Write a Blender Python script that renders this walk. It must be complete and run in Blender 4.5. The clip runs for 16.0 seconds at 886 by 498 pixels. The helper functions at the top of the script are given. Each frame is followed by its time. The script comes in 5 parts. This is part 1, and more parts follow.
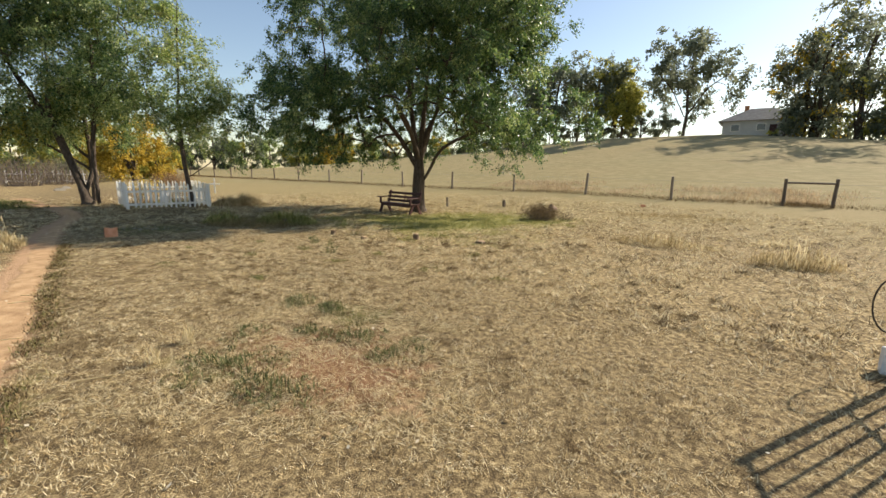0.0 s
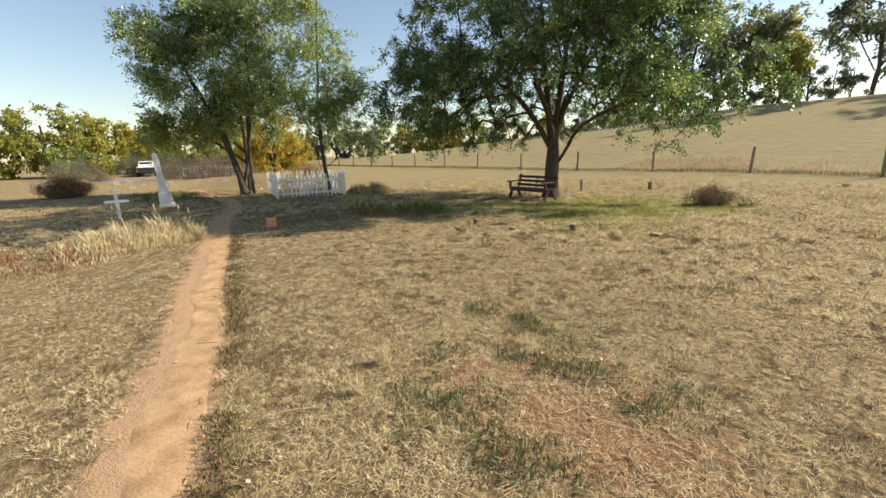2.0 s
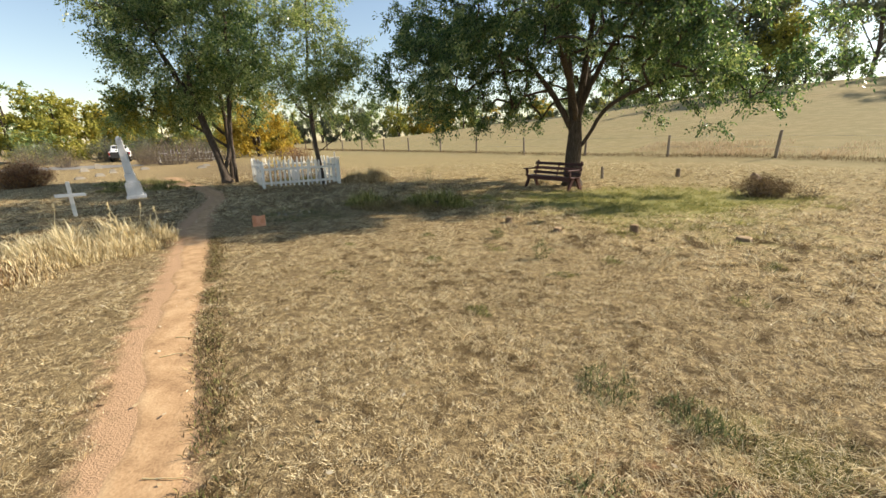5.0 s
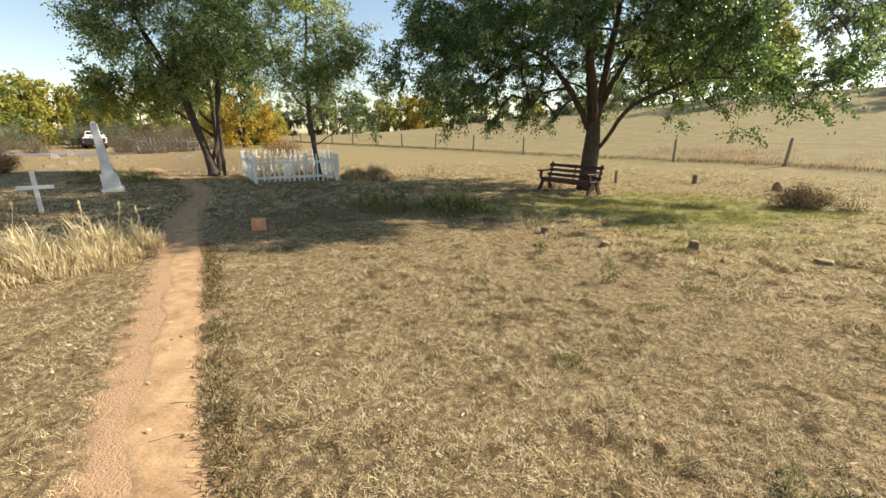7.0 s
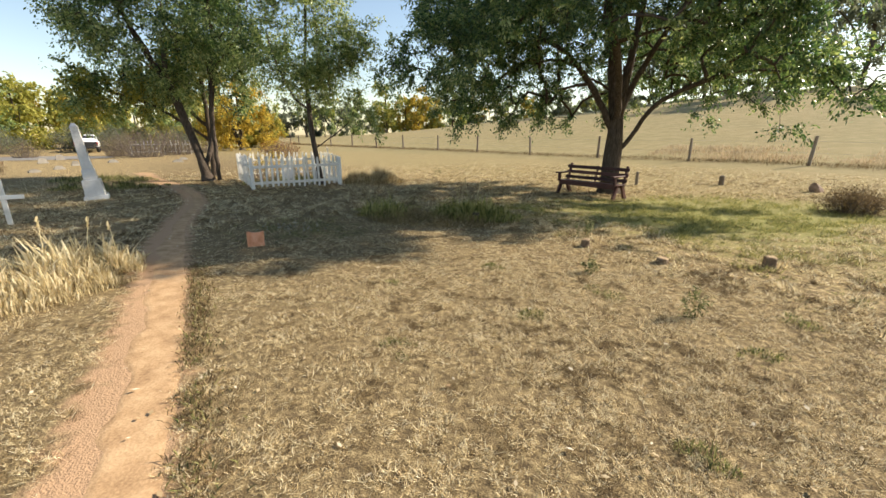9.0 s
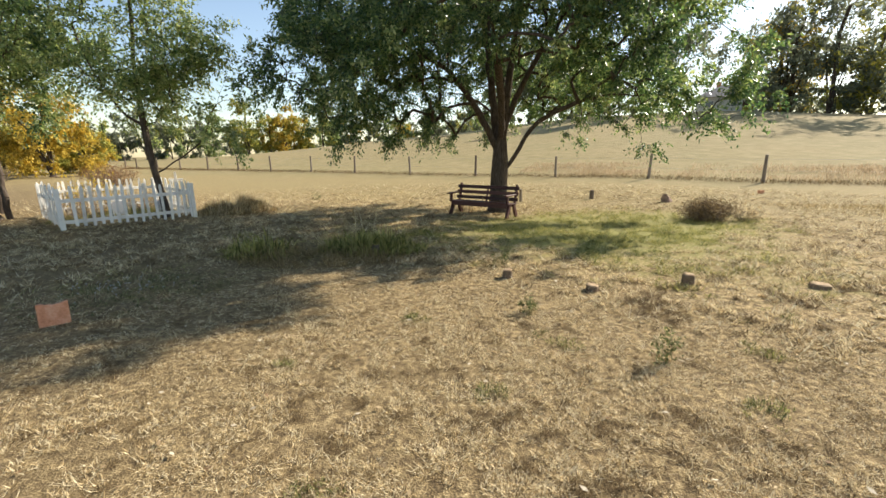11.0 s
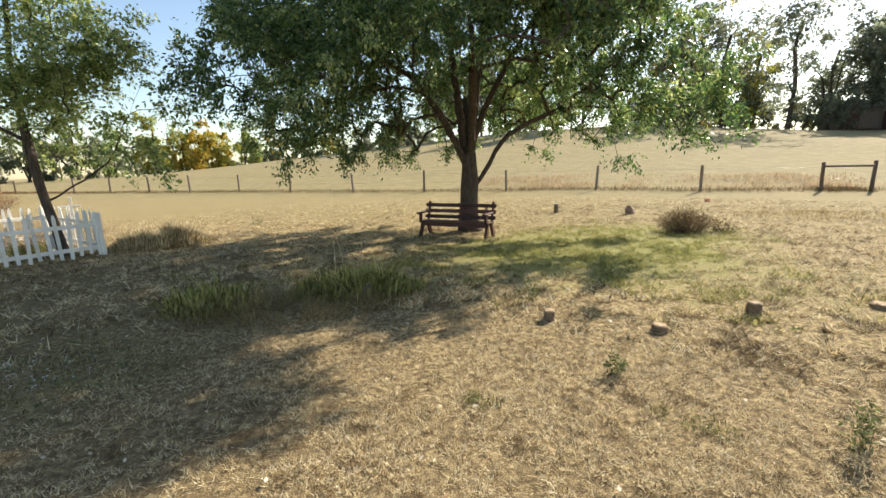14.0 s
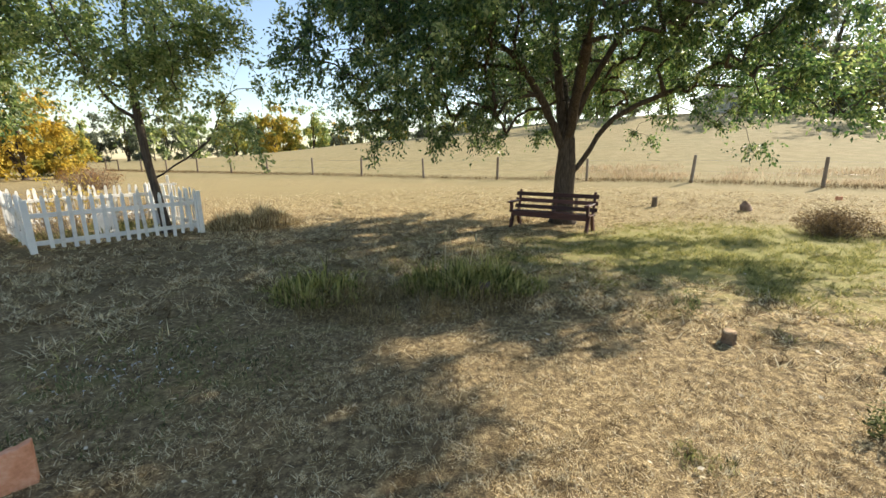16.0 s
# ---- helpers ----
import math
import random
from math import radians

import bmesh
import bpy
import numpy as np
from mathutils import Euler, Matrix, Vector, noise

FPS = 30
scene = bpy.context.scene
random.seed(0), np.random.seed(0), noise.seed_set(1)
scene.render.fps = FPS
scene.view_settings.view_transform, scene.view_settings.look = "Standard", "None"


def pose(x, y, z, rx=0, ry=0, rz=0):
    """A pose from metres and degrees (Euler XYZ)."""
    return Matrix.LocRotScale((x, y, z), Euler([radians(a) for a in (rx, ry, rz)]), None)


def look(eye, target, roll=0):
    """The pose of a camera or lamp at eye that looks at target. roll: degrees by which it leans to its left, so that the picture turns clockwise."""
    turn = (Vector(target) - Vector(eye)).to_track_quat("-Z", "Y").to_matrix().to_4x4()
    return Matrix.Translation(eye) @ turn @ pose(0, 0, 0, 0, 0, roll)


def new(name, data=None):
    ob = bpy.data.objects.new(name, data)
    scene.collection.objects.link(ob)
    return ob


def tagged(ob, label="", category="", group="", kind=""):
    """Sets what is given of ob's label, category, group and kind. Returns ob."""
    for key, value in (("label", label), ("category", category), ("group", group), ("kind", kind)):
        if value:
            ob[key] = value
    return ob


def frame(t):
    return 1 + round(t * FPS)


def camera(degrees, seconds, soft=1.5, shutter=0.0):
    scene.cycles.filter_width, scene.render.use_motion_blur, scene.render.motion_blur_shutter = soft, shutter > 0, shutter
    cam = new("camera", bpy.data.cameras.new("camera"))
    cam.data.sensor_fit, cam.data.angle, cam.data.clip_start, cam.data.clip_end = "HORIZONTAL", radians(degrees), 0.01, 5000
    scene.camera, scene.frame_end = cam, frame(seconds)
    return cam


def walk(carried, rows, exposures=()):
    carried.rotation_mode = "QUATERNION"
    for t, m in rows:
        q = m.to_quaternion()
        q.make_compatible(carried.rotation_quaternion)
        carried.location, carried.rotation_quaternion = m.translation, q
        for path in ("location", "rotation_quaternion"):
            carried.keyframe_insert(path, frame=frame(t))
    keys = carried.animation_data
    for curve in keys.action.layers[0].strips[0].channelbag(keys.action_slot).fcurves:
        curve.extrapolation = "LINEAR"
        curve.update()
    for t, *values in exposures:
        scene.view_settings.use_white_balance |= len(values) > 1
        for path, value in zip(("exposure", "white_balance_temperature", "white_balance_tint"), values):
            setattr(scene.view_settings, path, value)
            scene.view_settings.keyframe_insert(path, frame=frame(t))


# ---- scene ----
cam = camera(94.9, 16.0)
PATH = [
    (0, (1.383, -0.18, 1.691), (1.148, 1.77, 1.311), 0.8),
    (0.5, (1.093, 0.055, 1.683), (0.742, 1.983, 1.283), 1.3),
    (1, (0.742, 0.209, 1.65), (0.273, 2.108, 1.236), 0.8),
    (1.5, (0.466, 0.371, 1.666), (-0.138, 2.226, 1.227), -0.6),
    (2, (0.097, 0.545, 1.681), (-0.621, 2.356, 1.226), -1.5),
    (2.5, (-0.114, 0.697, 1.674), (-0.823, 2.511, 1.219), -0.9),
    (3, (-0.372, 0.876, 1.734), (-1.023, 2.71, 1.27), -0.5),
    (3.5, (-0.557, 1.089, 1.697), (-1.189, 2.922, 1.206), -1.0),
    (4, (-0.822, 1.331, 1.706), (-1.489, 3.146, 1.196), -1.7),
    (4.2, (-0.891, 1.451, 1.704), (-1.581, 3.255, 1.187), -2.0),
    (6.3, (-2.041, 2.416, 1.714), (-2.615, 4.252, 1.167), 0.1),
    (6.5, (-2.143, 2.475, 1.715), (-2.718, 4.312, 1.172), 0.3),
    (7, (-2.346, 2.584, 1.723), (-2.927, 4.419, 1.177), 0.4),
    (7.5, (-2.505, 2.792, 1.703), (-3.097, 4.623, 1.159), 0.5),
    (8, (-2.736, 2.969, 1.704), (-3.338, 4.797, 1.161), 0.5),
    (8.2, (-2.818, 3.038, 1.7), (-3.427, 4.864, 1.156), 0.4),
    (10.3, (-3.48, 4.157, 1.701), (-3.75, 6.073, 1.196), -0.7),
    (10.5, (-3.571, 4.256, 1.706), (-3.759, 6.186, 1.217), -0.6),
    (11, (-3.659, 4.5, 1.703), (-3.662, 6.448, 1.248), -0.6),
    (11.5, (-3.738, 4.835, 1.744), (-3.592, 6.784, 1.317), -0.6),
    (12, (-3.926, 5.014, 1.723), (-3.685, 6.956, 1.309), -0.8),
    (12.5, (-4.201, 5.183, 1.754), (-3.894, 7.116, 1.347), -0.8),
    (13, (-4.249, 5.415, 1.727), (-3.905, 7.343, 1.325), -0.9),
    (13.5, (-4.378, 5.688, 1.752), (-4.024, 7.616, 1.355), -1.1),
    (14, (-4.681, 5.826, 1.754), (-4.356, 7.759, 1.361), -1.6),
    (14.5, (-4.932, 5.986, 1.737), (-4.65, 7.927, 1.346), -1.7),
    (15, (-5.111, 6.24, 1.732), (-4.889, 8.187, 1.332), -1.8),
    (15.5, (-5.255, 6.436, 1.709), (-5.101, 8.386, 1.291), -1.5),
    (16, (-5.499, 6.613, 1.708), (-5.438, 8.561, 1.261), -0.5),
]
walk(cam, [(t, look(eye, target, roll)) for t, eye, target, roll in PATH],
     exposures=[(0, 0.67, 7050, 12), (3.5, 0.76, 7120, 12), (7, 0.87, 7180, 12), (10.5, 0.95, 7000, 12), (12.5, 0.99, 6850, 11), (16, 1.10, 6850, 11)])

# ---- world, sun, exposure ----
SUN_AZ, SUN_EL = radians(57.5), radians(33.0)
world = bpy.data.worlds.new("sky")
scene.world = world
world.use_nodes = True
wn = world.node_tree.nodes
sky = wn.new("ShaderNodeTexSky")
sky.sky_type = "NISHITA"
sky.sun_disc = False
sky.sun_elevation, sky.sun_rotation = SUN_EL, SUN_AZ
sky.air_density, sky.dust_density, sky.ozone_density = 1.1, 0.45, 1.3
world.node_tree.links.new(sky.outputs[0], wn["Background"].inputs[0])
wn["Background"].inputs[1].default_value = 0.108
sun_data = bpy.data.lights.new("sun", "SUN")
sun_data.energy, sun_data.angle, sun_data.color = 5.0, radians(0.55), (1.0, 0.95, 0.855)
sun = new("sun", sun_data)
sun_dir = Vector((math.sin(SUN_AZ) * math.cos(SUN_EL), math.cos(SUN_AZ) * math.cos(SUN_EL), math.sin(SUN_EL)))
sun.matrix_world = look(sun_dir * 60, (0, 0, 0))

# ---- materials ----


def material(name, colors, scale=8.0, rough=0.8, bump=0.0, fine=60.0, metal=0.0, spread=(0.3, 0.7),
             island=0.0, random_obj=0.0, through_light=0.0, mottle=0.35, stretch=(1, 1, 1), spec=0.3, gain=None):
    """Noise at two scales through a ramp of colours, with optional per-piece variation, relief and leaf-like transmission."""
    m = bpy.data.materials.new(name)
    m.use_nodes = True
    nt = m.node_tree
    N, L = nt.nodes, nt.links
    bsdf = N["Principled BSDF"]
    bsdf.inputs["Roughness"].default_value = rough
    bsdf.inputs["Metallic"].default_value = metal
    bsdf.inputs["Specular IOR Level"].default_value = spec
    geo = N.new("ShaderNodeNewGeometry")
    mp = N.new("ShaderNodeMapping")
    mp.inputs["Scale"].default_value = stretch
    if random_obj or stretch != (1, 1, 1):
        tc = N.new("ShaderNodeTexCoord")
        L.new(tc.outputs["Object"], mp.inputs[0])
    else:
        L.new(geo.outputs["Position"], mp.inputs[0])
    n1, n2 = N.new("ShaderNodeTexNoise"), N.new("ShaderNodeTexNoise")
    n1.inputs["Scale"].default_value, n1.inputs["Detail"].default_value = scale, 4
    n2.inputs["Scale"].default_value, n2.inputs["Detail"].default_value = fine, 3
    for n in (n1, n2):
        L.new(mp.outputs[0], n.inputs["Vector"])
    mix = N.new("ShaderNodeMix")
    mix.inputs[0].default_value = mottle
    L.new(n1.outputs[0], mix.inputs[2])
    L.new(n2.outputs[0], mix.inputs[3])
    value = mix.outputs[0]
    for amount, source in ((island, geo.outputs["Random Per Island"]), (random_obj, None)):
        if not amount:
            continue
        if source is None:
            source = N.new("ShaderNodeObjectInfo").outputs["Random"]
        m2 = N.new("ShaderNodeMix")
        m2.inputs[0].default_value = amount
        L.new(value, m2.inputs[2])
        L.new(source, m2.inputs[3])
        value = m2.outputs[0]
    ramp = N.new("ShaderNodeValToRGB")
    el = ramp.color_ramp.elements
    while len(el) < len(colors):
        el.new(0.5)
    for i, c in enumerate(colors):
        el[i].position = spread[0] + (spread[1] - spread[0]) * i / max(1, len(colors) - 1)
        el[i].color = (*c, 1)
    L.new(value, ramp.inputs[0])
    L.new(ramp.outputs[0], bsdf.inputs["Base Color"])
    if bump:
        b = N.new("ShaderNodeBump")
        b.inputs["Strength"].default_value, b.inputs["Distance"].default_value = min(1, bump), 0.02
        L.new(mix.outputs[0], b.inputs["Height"])
        L.new(b.outputs[0], bsdf.inputs["Normal"])
    if through_light:
        tr, ms = N.new("ShaderNodeBsdfTranslucent"), N.new("ShaderNodeMixShader")
        ms.inputs[0].default_value = through_light
        if gain:
            tint = N.new("ShaderNodeMix")
            tint.data_type, tint.blend_type = "RGBA", "MULTIPLY"
            tint.inputs[0].default_value = 1.0
            tint.inputs[7].default_value = (*gain, 1)
            L.new(ramp.outputs[0], tint.inputs[6])
            L.new(tint.outputs[2], tr.inputs[0])
        else:
            L.new(ramp.outputs[0], tr.inputs[0])
        L.new(bsdf.outputs[0], ms.inputs[1])
        L.new(tr.outputs[0], ms.inputs[2])
        L.new(ms.outputs[0], N["Material Output"].inputs[0])
    return m


def ground_material():
    """Mown dry grass over pale soil: large drifts, hand-sized tufts and fine litter, greener where the lawn is watered."""
    m = material("dry_turf", [(0.05, 0.034, 0.019), (0.16, 0.113, 0.056), (0.33, 0.242, 0.118), (0.52, 0.40, 0.21)], scale=17.0, fine=85.0,
                 rough=0.95, bump=1.0, mottle=0.5, spread=(0.39, 0.60), spec=0.1)
    nt = m.node_tree
    N, L = nt.nodes, nt.links
    bsdf = N["Principled BSDF"]
    base = bsdf.inputs["Base Color"].links[0].from_socket
    geo = N.new("ShaderNodeNewGeometry")

    def layer(base, attr, color, low, high, scale):
        at = N.new("ShaderNodeAttribute")
        at.attribute_name = attr
        no = N.new("ShaderNodeTexNoise")
        no.inputs["Scale"].default_value, no.inputs["Detail"].default_value = scale, 5
        L.new(geo.outputs["Position"], no.inputs["Vector"])
        add = N.new("ShaderNodeMath")
        add.operation = "ADD"
        L.new(at.outputs["Fac"], add.inputs[0])
        L.new(no.outputs[0], add.inputs[1])
        mr = N.new("ShaderNodeMapRange")
        mr.inputs[1].default_value, mr.inputs[2].default_value = low, high
        L.new(add.outputs[0], mr.inputs[0])
        mx = N.new("ShaderNodeMix")
        mx.data_type = "RGBA"
        L.new(mr.outputs[0], mx.inputs[0])
        L.new(base, mx.inputs[6])
        mx.inputs[7].default_value = (*color, 1)
        return mx.outputs[2]
    base = layer(base, "drift", (0.20, 0.145, 0.07), 0.55, 1.05, 1.1)
    base = layer(base, "drift", (0.12, 0.085, 0.04), 0.60, 1.05, 4.5)
    # dark thatch near the walk, shade between the blades included in its colour
    base = layer(base, "thatch_shade", (0.135, 0.096, 0.052), 1.2, 1.8, 20.0)
    base = layer(base, "lush", (0.25, 0.235, 0.08), 0.75, 1.35, 3.0)
    base = layer(base, "meadow", (0.28, 0.222, 0.106), 0.75, 1.75, 0.5)
    base = layer(base, "pasture", (0.235, 0.20, 0.095), 1.25, 1.75, 0.16)
    base = layer(base, "pasture", (0.335, 0.265, 0.14), 1.42, 1.80, 1.3)
    base = layer(base, "soil", (0.43, 0.27, 0.155), 0.75, 1.15, 6.0)
    base = layer(base, "earth", (0.23, 0.125, 0.066), 0.75, 1.1, 7.0)
    L.new(base, bsdf.inputs["Base Color"])
    return m


M_TURF = ground_material()
M_PATH = material("path_dirt", [(0.29, 0.176, 0.092), (0.44, 0.278, 0.148), (0.54, 0.365, 0.205)], scale=5.0, fine=55, rough=0.95, bump=0.5, spread=(0.35, 0.65), spec=0.1)
M_STRAW = material("straw_blades", [(0.085, 0.054, 0.025), (0.38, 0.265, 0.12), (0.82, 0.63, 0.34), (0.95, 0.83, 0.55)], scale=12, fine=32, island=0.45, spread=(0.335, 0.625), through_light=0.36, spec=0.2)
M_PALE = material("pale_straw", [(0.40, 0.31, 0.16), (0.66, 0.54, 0.31), (0.84, 0.74, 0.50)], scale=5, fine=20, island=0.6, spread=(0.2, 0.75), through_light=0.5, spec=0.2)
M_WEED = material("brown_green_weeds", [(0.14, 0.105, 0.045), (0.30, 0.225, 0.105), (0.48, 0.365, 0.185)], scale=3, fine=14, island=0.6, spread=(0.2, 0.8), through_light=0.45, spec=0.2)
M_GREEN = material("green_blades", [(0.034, 0.05, 0.017), (0.105, 0.125, 0.037), (0.29, 0.285, 0.095), (0.42, 0.385, 0.16)], scale=6.0, fine=20, island=0.5, spread=(0.30, 0.70), through_light=0.45, spec=0.2)
# paler straw for the blades farther from the walk
M_PLAIN = material("far_straw_blades", [(0.13, 0.088, 0.042), (0.46, 0.335, 0.162), (0.83, 0.655, 0.37), (0.95, 0.84, 0.56)], scale=7, fine=20, island=0.4, spread=(0.335, 0.62), through_light=0.36, spec=0.2)
M_HERB = material("dark_green_herb", [(0.05, 0.06, 0.022), (0.12, 0.138, 0.05), (0.25, 0.265, 0.115)], scale=6.0, fine=20, island=0.5, spread=(0.28, 0.72), through_light=0.4, spec=0.3)
M_PASTURE = material("pinkish_dry_grass", [(0.30, 0.215, 0.125), (0.46, 0.345, 0.21), (0.60, 0.47, 0.31)], scale=0.6, fine=5, island=0.4, spread=(0.3, 0.7), through_light=0.4, spec=0.15)
M_DULL = material("dull_brown_olive_blades", [(0.06, 0.038, 0.018), (0.16, 0.107, 0.05), (0.28, 0.195, 0.095)], scale=9, fine=30, island=0.5, spread=(0.3, 0.7), through_light=0.25, spec=0.15)
M_LUSH = material("watered_grass_blades", [(0.10, 0.115, 0.035), (0.24, 0.25, 0.072), (0.40, 0.375, 0.12), (0.52, 0.46, 0.19)], scale=5.0, fine=20, island=0.45, spread=(0.32, 0.66), through_light=0.5, spec=0.2)
M_LEAF_DARK = material("elm_leaves", [(0.02, 0.05, 0.02), (0.05, 0.105, 0.036), (0.105, 0.175, 0.058), (0.26, 0.32, 0.12)], scale=0.5, fine=3, island=0.5, spread=(0.25, 0.76), through_light=0.5, rough=0.35, spec=0.7, gain=(1.4, 1.35, 1.05))
M_LEAF_MID = material("poplar_leaves", [(0.06, 0.105, 0.042), (0.145, 0.215, 0.078), (0.25, 0.32, 0.125), (0.44, 0.47, 0.22)], scale=0.4, fine=3, island=0.5, spread=(0.25, 0.74), through_light=0.52, rough=0.36, spec=0.7, gain=(1.4, 1.35, 1.05))
M_LEAF_YOUNG = material("young_tree_leaves", [(0.09, 0.14, 0.05), (0.19, 0.265, 0.088), (0.31, 0.375, 0.14), (0.50, 0.51, 0.25)], scale=0.4, fine=3, island=0.5, spread=(0.25, 0.74), through_light=0.56, rough=0.36, spec=0.7, gain=(1.4, 1.35, 1.05))
M_LEAF_GOLD = material("golden_leaves", [(0.20, 0.155, 0.03), (0.52, 0.37, 0.055), (0.76, 0.56, 0.10)], scale=0.4, fine=3, island=0.5, spread=(0.25, 0.75), through_light=0.55, rough=0.6)
M_LEAF_LIME = material("yellow_green_leaves", [(0.15, 0.16, 0.035), (0.36, 0.35, 0.07), (0.57, 0.50, 0.12)], scale=0.3, fine=2, island=0.45, spread=(0.25, 0.75), through_light=0.55, rough=0.6)
# distant foliage: green made paler and greyer, with the haze mixed into the colour
M_LEAF_HAZE = material("far_green_leaves_hazed", [(0.11, 0.13, 0.088), (0.195, 0.22, 0.145), (0.30, 0.315, 0.20)], scale=0.25, fine=2, island=0.45, spread=(0.25, 0.75), through_light=0.6, rough=0.6)
M_LEAF_RUST = material("rust_leaves", [(0.12, 0.05, 0.03), (0.27, 0.13, 0.06), (0.40, 0.25, 0.11)], scale=1.5, fine=6, island=0.5, spread=(0.25, 0.75), through_light=0.3)
M_TWIG = material("grey_twigs", [(0.09, 0.07, 0.055), (0.20, 0.16, 0.13)], scale=3, fine=20, rough=0.9)
M_BARK = material("elm_bark", [(0.035, 0.027, 0.02), (0.085, 0.065, 0.05), (0.15, 0.12, 0.095)], scale=9, fine=40, rough=0.95, bump=1.0, stretch=(3, 3, 0.6), spec=0.1)
M_WHITE = material("weathered_white_paint", [(0.50, 0.46, 0.40), (0.76, 0.73, 0.67), (0.85, 0.82, 0.76)], scale=5, fine=50, rough=0.6, random_obj=0.25, bump=0.15, spread=(0.25, 0.6))
M_MARBLE = material("weathered_marble", [(0.42, 0.40, 0.37), (0.62, 0.60, 0.57), (0.72, 0.71, 0.68)], scale=3, fine=25, rough=0.7, bump=0.2)
M_BENCH = material("dark_red_stained_wood", [(0.035, 0.014, 0.012), (0.075, 0.028, 0.022), (0.12, 0.05, 0.04)], scale=4, fine=40, rough=0.55, random_obj=0.3, bump=0.25, stretch=(1, 8, 8))
M_POST = material("weathered_post_wood", [(0.10, 0.075, 0.055), (0.20, 0.155, 0.12), (0.30, 0.25, 0.20)], scale=6, fine=40, rough=0.9, random_obj=0.3, bump=0.5, stretch=(4, 4, 0.7))
M_STEEL = material("dull_wire", [(0.20, 0.19, 0.18), (0.34, 0.33, 0.31)], scale=5, rough=0.5, metal=0.8)
M_IRON = material("black_wrought_iron", [(0.02, 0.018, 0.016), (0.06, 0.045, 0.035)], scale=12, rough=0.55, metal=0.5, bump=0.2)
M_STUMP = material("stump_side", [(0.09, 0.06, 0.04), (0.20, 0.135, 0.085), (0.30, 0.21, 0.14)], scale=14, fine=60, rough=0.95, bump=0.8, random_obj=0.2)
M_STUMP_TOP = material("cut_wood", [(0.30, 0.19, 0.10), (0.52, 0.37, 0.22)], scale=10, fine=50, rough=0.9, bump=0.5)
M_BRICK = material("orange_red_masonry", [(0.46, 0.18, 0.09), (0.64, 0.285, 0.155), (0.72, 0.40, 0.26)], scale=9, fine=50, rough=0.95, bump=0.5)
M_FIELD = material("reddish_brown_stone", [(0.16, 0.10, 0.075), (0.30, 0.20, 0.15), (0.40, 0.30, 0.23)], scale=7, fine=40, rough=0.95, bump=0.5)
M_STONE = material("grey_headstone", [(0.19, 0.17, 0.14), (0.34, 0.31, 0.26)], scale=5, fine=30, rough=0.9, bump=0.3, random_obj=0.2)
M_SIDING = material("house_siding", [(0.44, 0.43, 0.41), (0.55, 0.54, 0.51)], scale=1, fine=8, rough=0.8)
M_ROOF = material("grey_shingles", [(0.13, 0.13, 0.135), (0.24, 0.24, 0.24)], scale=2, fine=14, rough=0.9)
M_GLASS = material("dark_glass", [(0.02, 0.022, 0.025), (0.04, 0.04, 0.045)], rough=0.08, spec=0.6)
M_CAR = material("white_car_paint", [(0.70, 0.70, 0.69), (0.78, 0.78, 0.77)], scale=2, rough=0.3)
M_BLACK = material("black_rubber", [(0.015, 0.015, 0.015), (0.04, 0.04, 0.04)], scale=6, rough=0.7)
M_LAMP = material("red_lens", [(0.25, 0.02, 0.02), (0.35, 0.03, 0.03)], rough=0.3)
M_GRAVEL = material("grey_gravel", [(0.16, 0.15, 0.135), (0.26, 0.24, 0.215)], scale=6, fine=40, rough=0.95, bump=0.5)

# ---- mesh helpers ----
rng = np.random.default_rng(7)


def part(name, bm, mat, parent=None, label="", smooth=False):
    me = bpy.data.meshes.new(name)
    bm.to_mesh(me)
    bm.free()
    me.materials.append(mat)
    if smooth:
        me.shade_smooth()
    ob = new(name, me)
    ob.parent = parent
    return tagged(ob, label)


def raw(name, verts, faces, mat, parent=None, label="", smooth=False):
    """A mesh from arrays of vertices (n,3) and equal-sized faces (m,k)."""
    me = bpy.data.meshes.new(name)
    verts, faces = np.asarray(verts, np.float32), np.asarray(faces, np.int32)
    k = faces.shape[1]
    me.vertices.add(len(verts))
    me.vertices.foreach_set("co", verts.ravel())
    me.loops.add(faces.size)
    me.loops.foreach_set("vertex_index", faces.ravel())
    me.polygons.add(len(faces))
    me.polygons.foreach_set("loop_start", np.arange(0, faces.size, k, dtype=np.int32))
    me.update(calc_edges=True)
    me.materials.append(mat)
    if smooth:
        me.shade_smooth()
    ob = new(name, me)
    ob.parent = parent
    return tagged(ob, label)


def empty(name, x, y, z, label, category, group="", rz=0, kind=""):
    ob = new(name)
    ob.matrix_world = pose(x, y, z, 0, 0, rz)
    ob.empty_display_size = 0.1
    return tagged(ob, label, category, group, kind)


def box(bm, size, m=Matrix(), bevel=0.004):
    """A bevelled box of that size, centred on m."""
    made = bmesh.ops.create_cube(bm, size=1, matrix=m @ Matrix.Diagonal((*size, 1)))
    if bevel:
        edges = list({e for v in made["verts"] for e in v.link_edges})
        bmesh.ops.bevel(bm, geom=edges, offset=bevel, segments=1, affect="EDGES")
    return bm


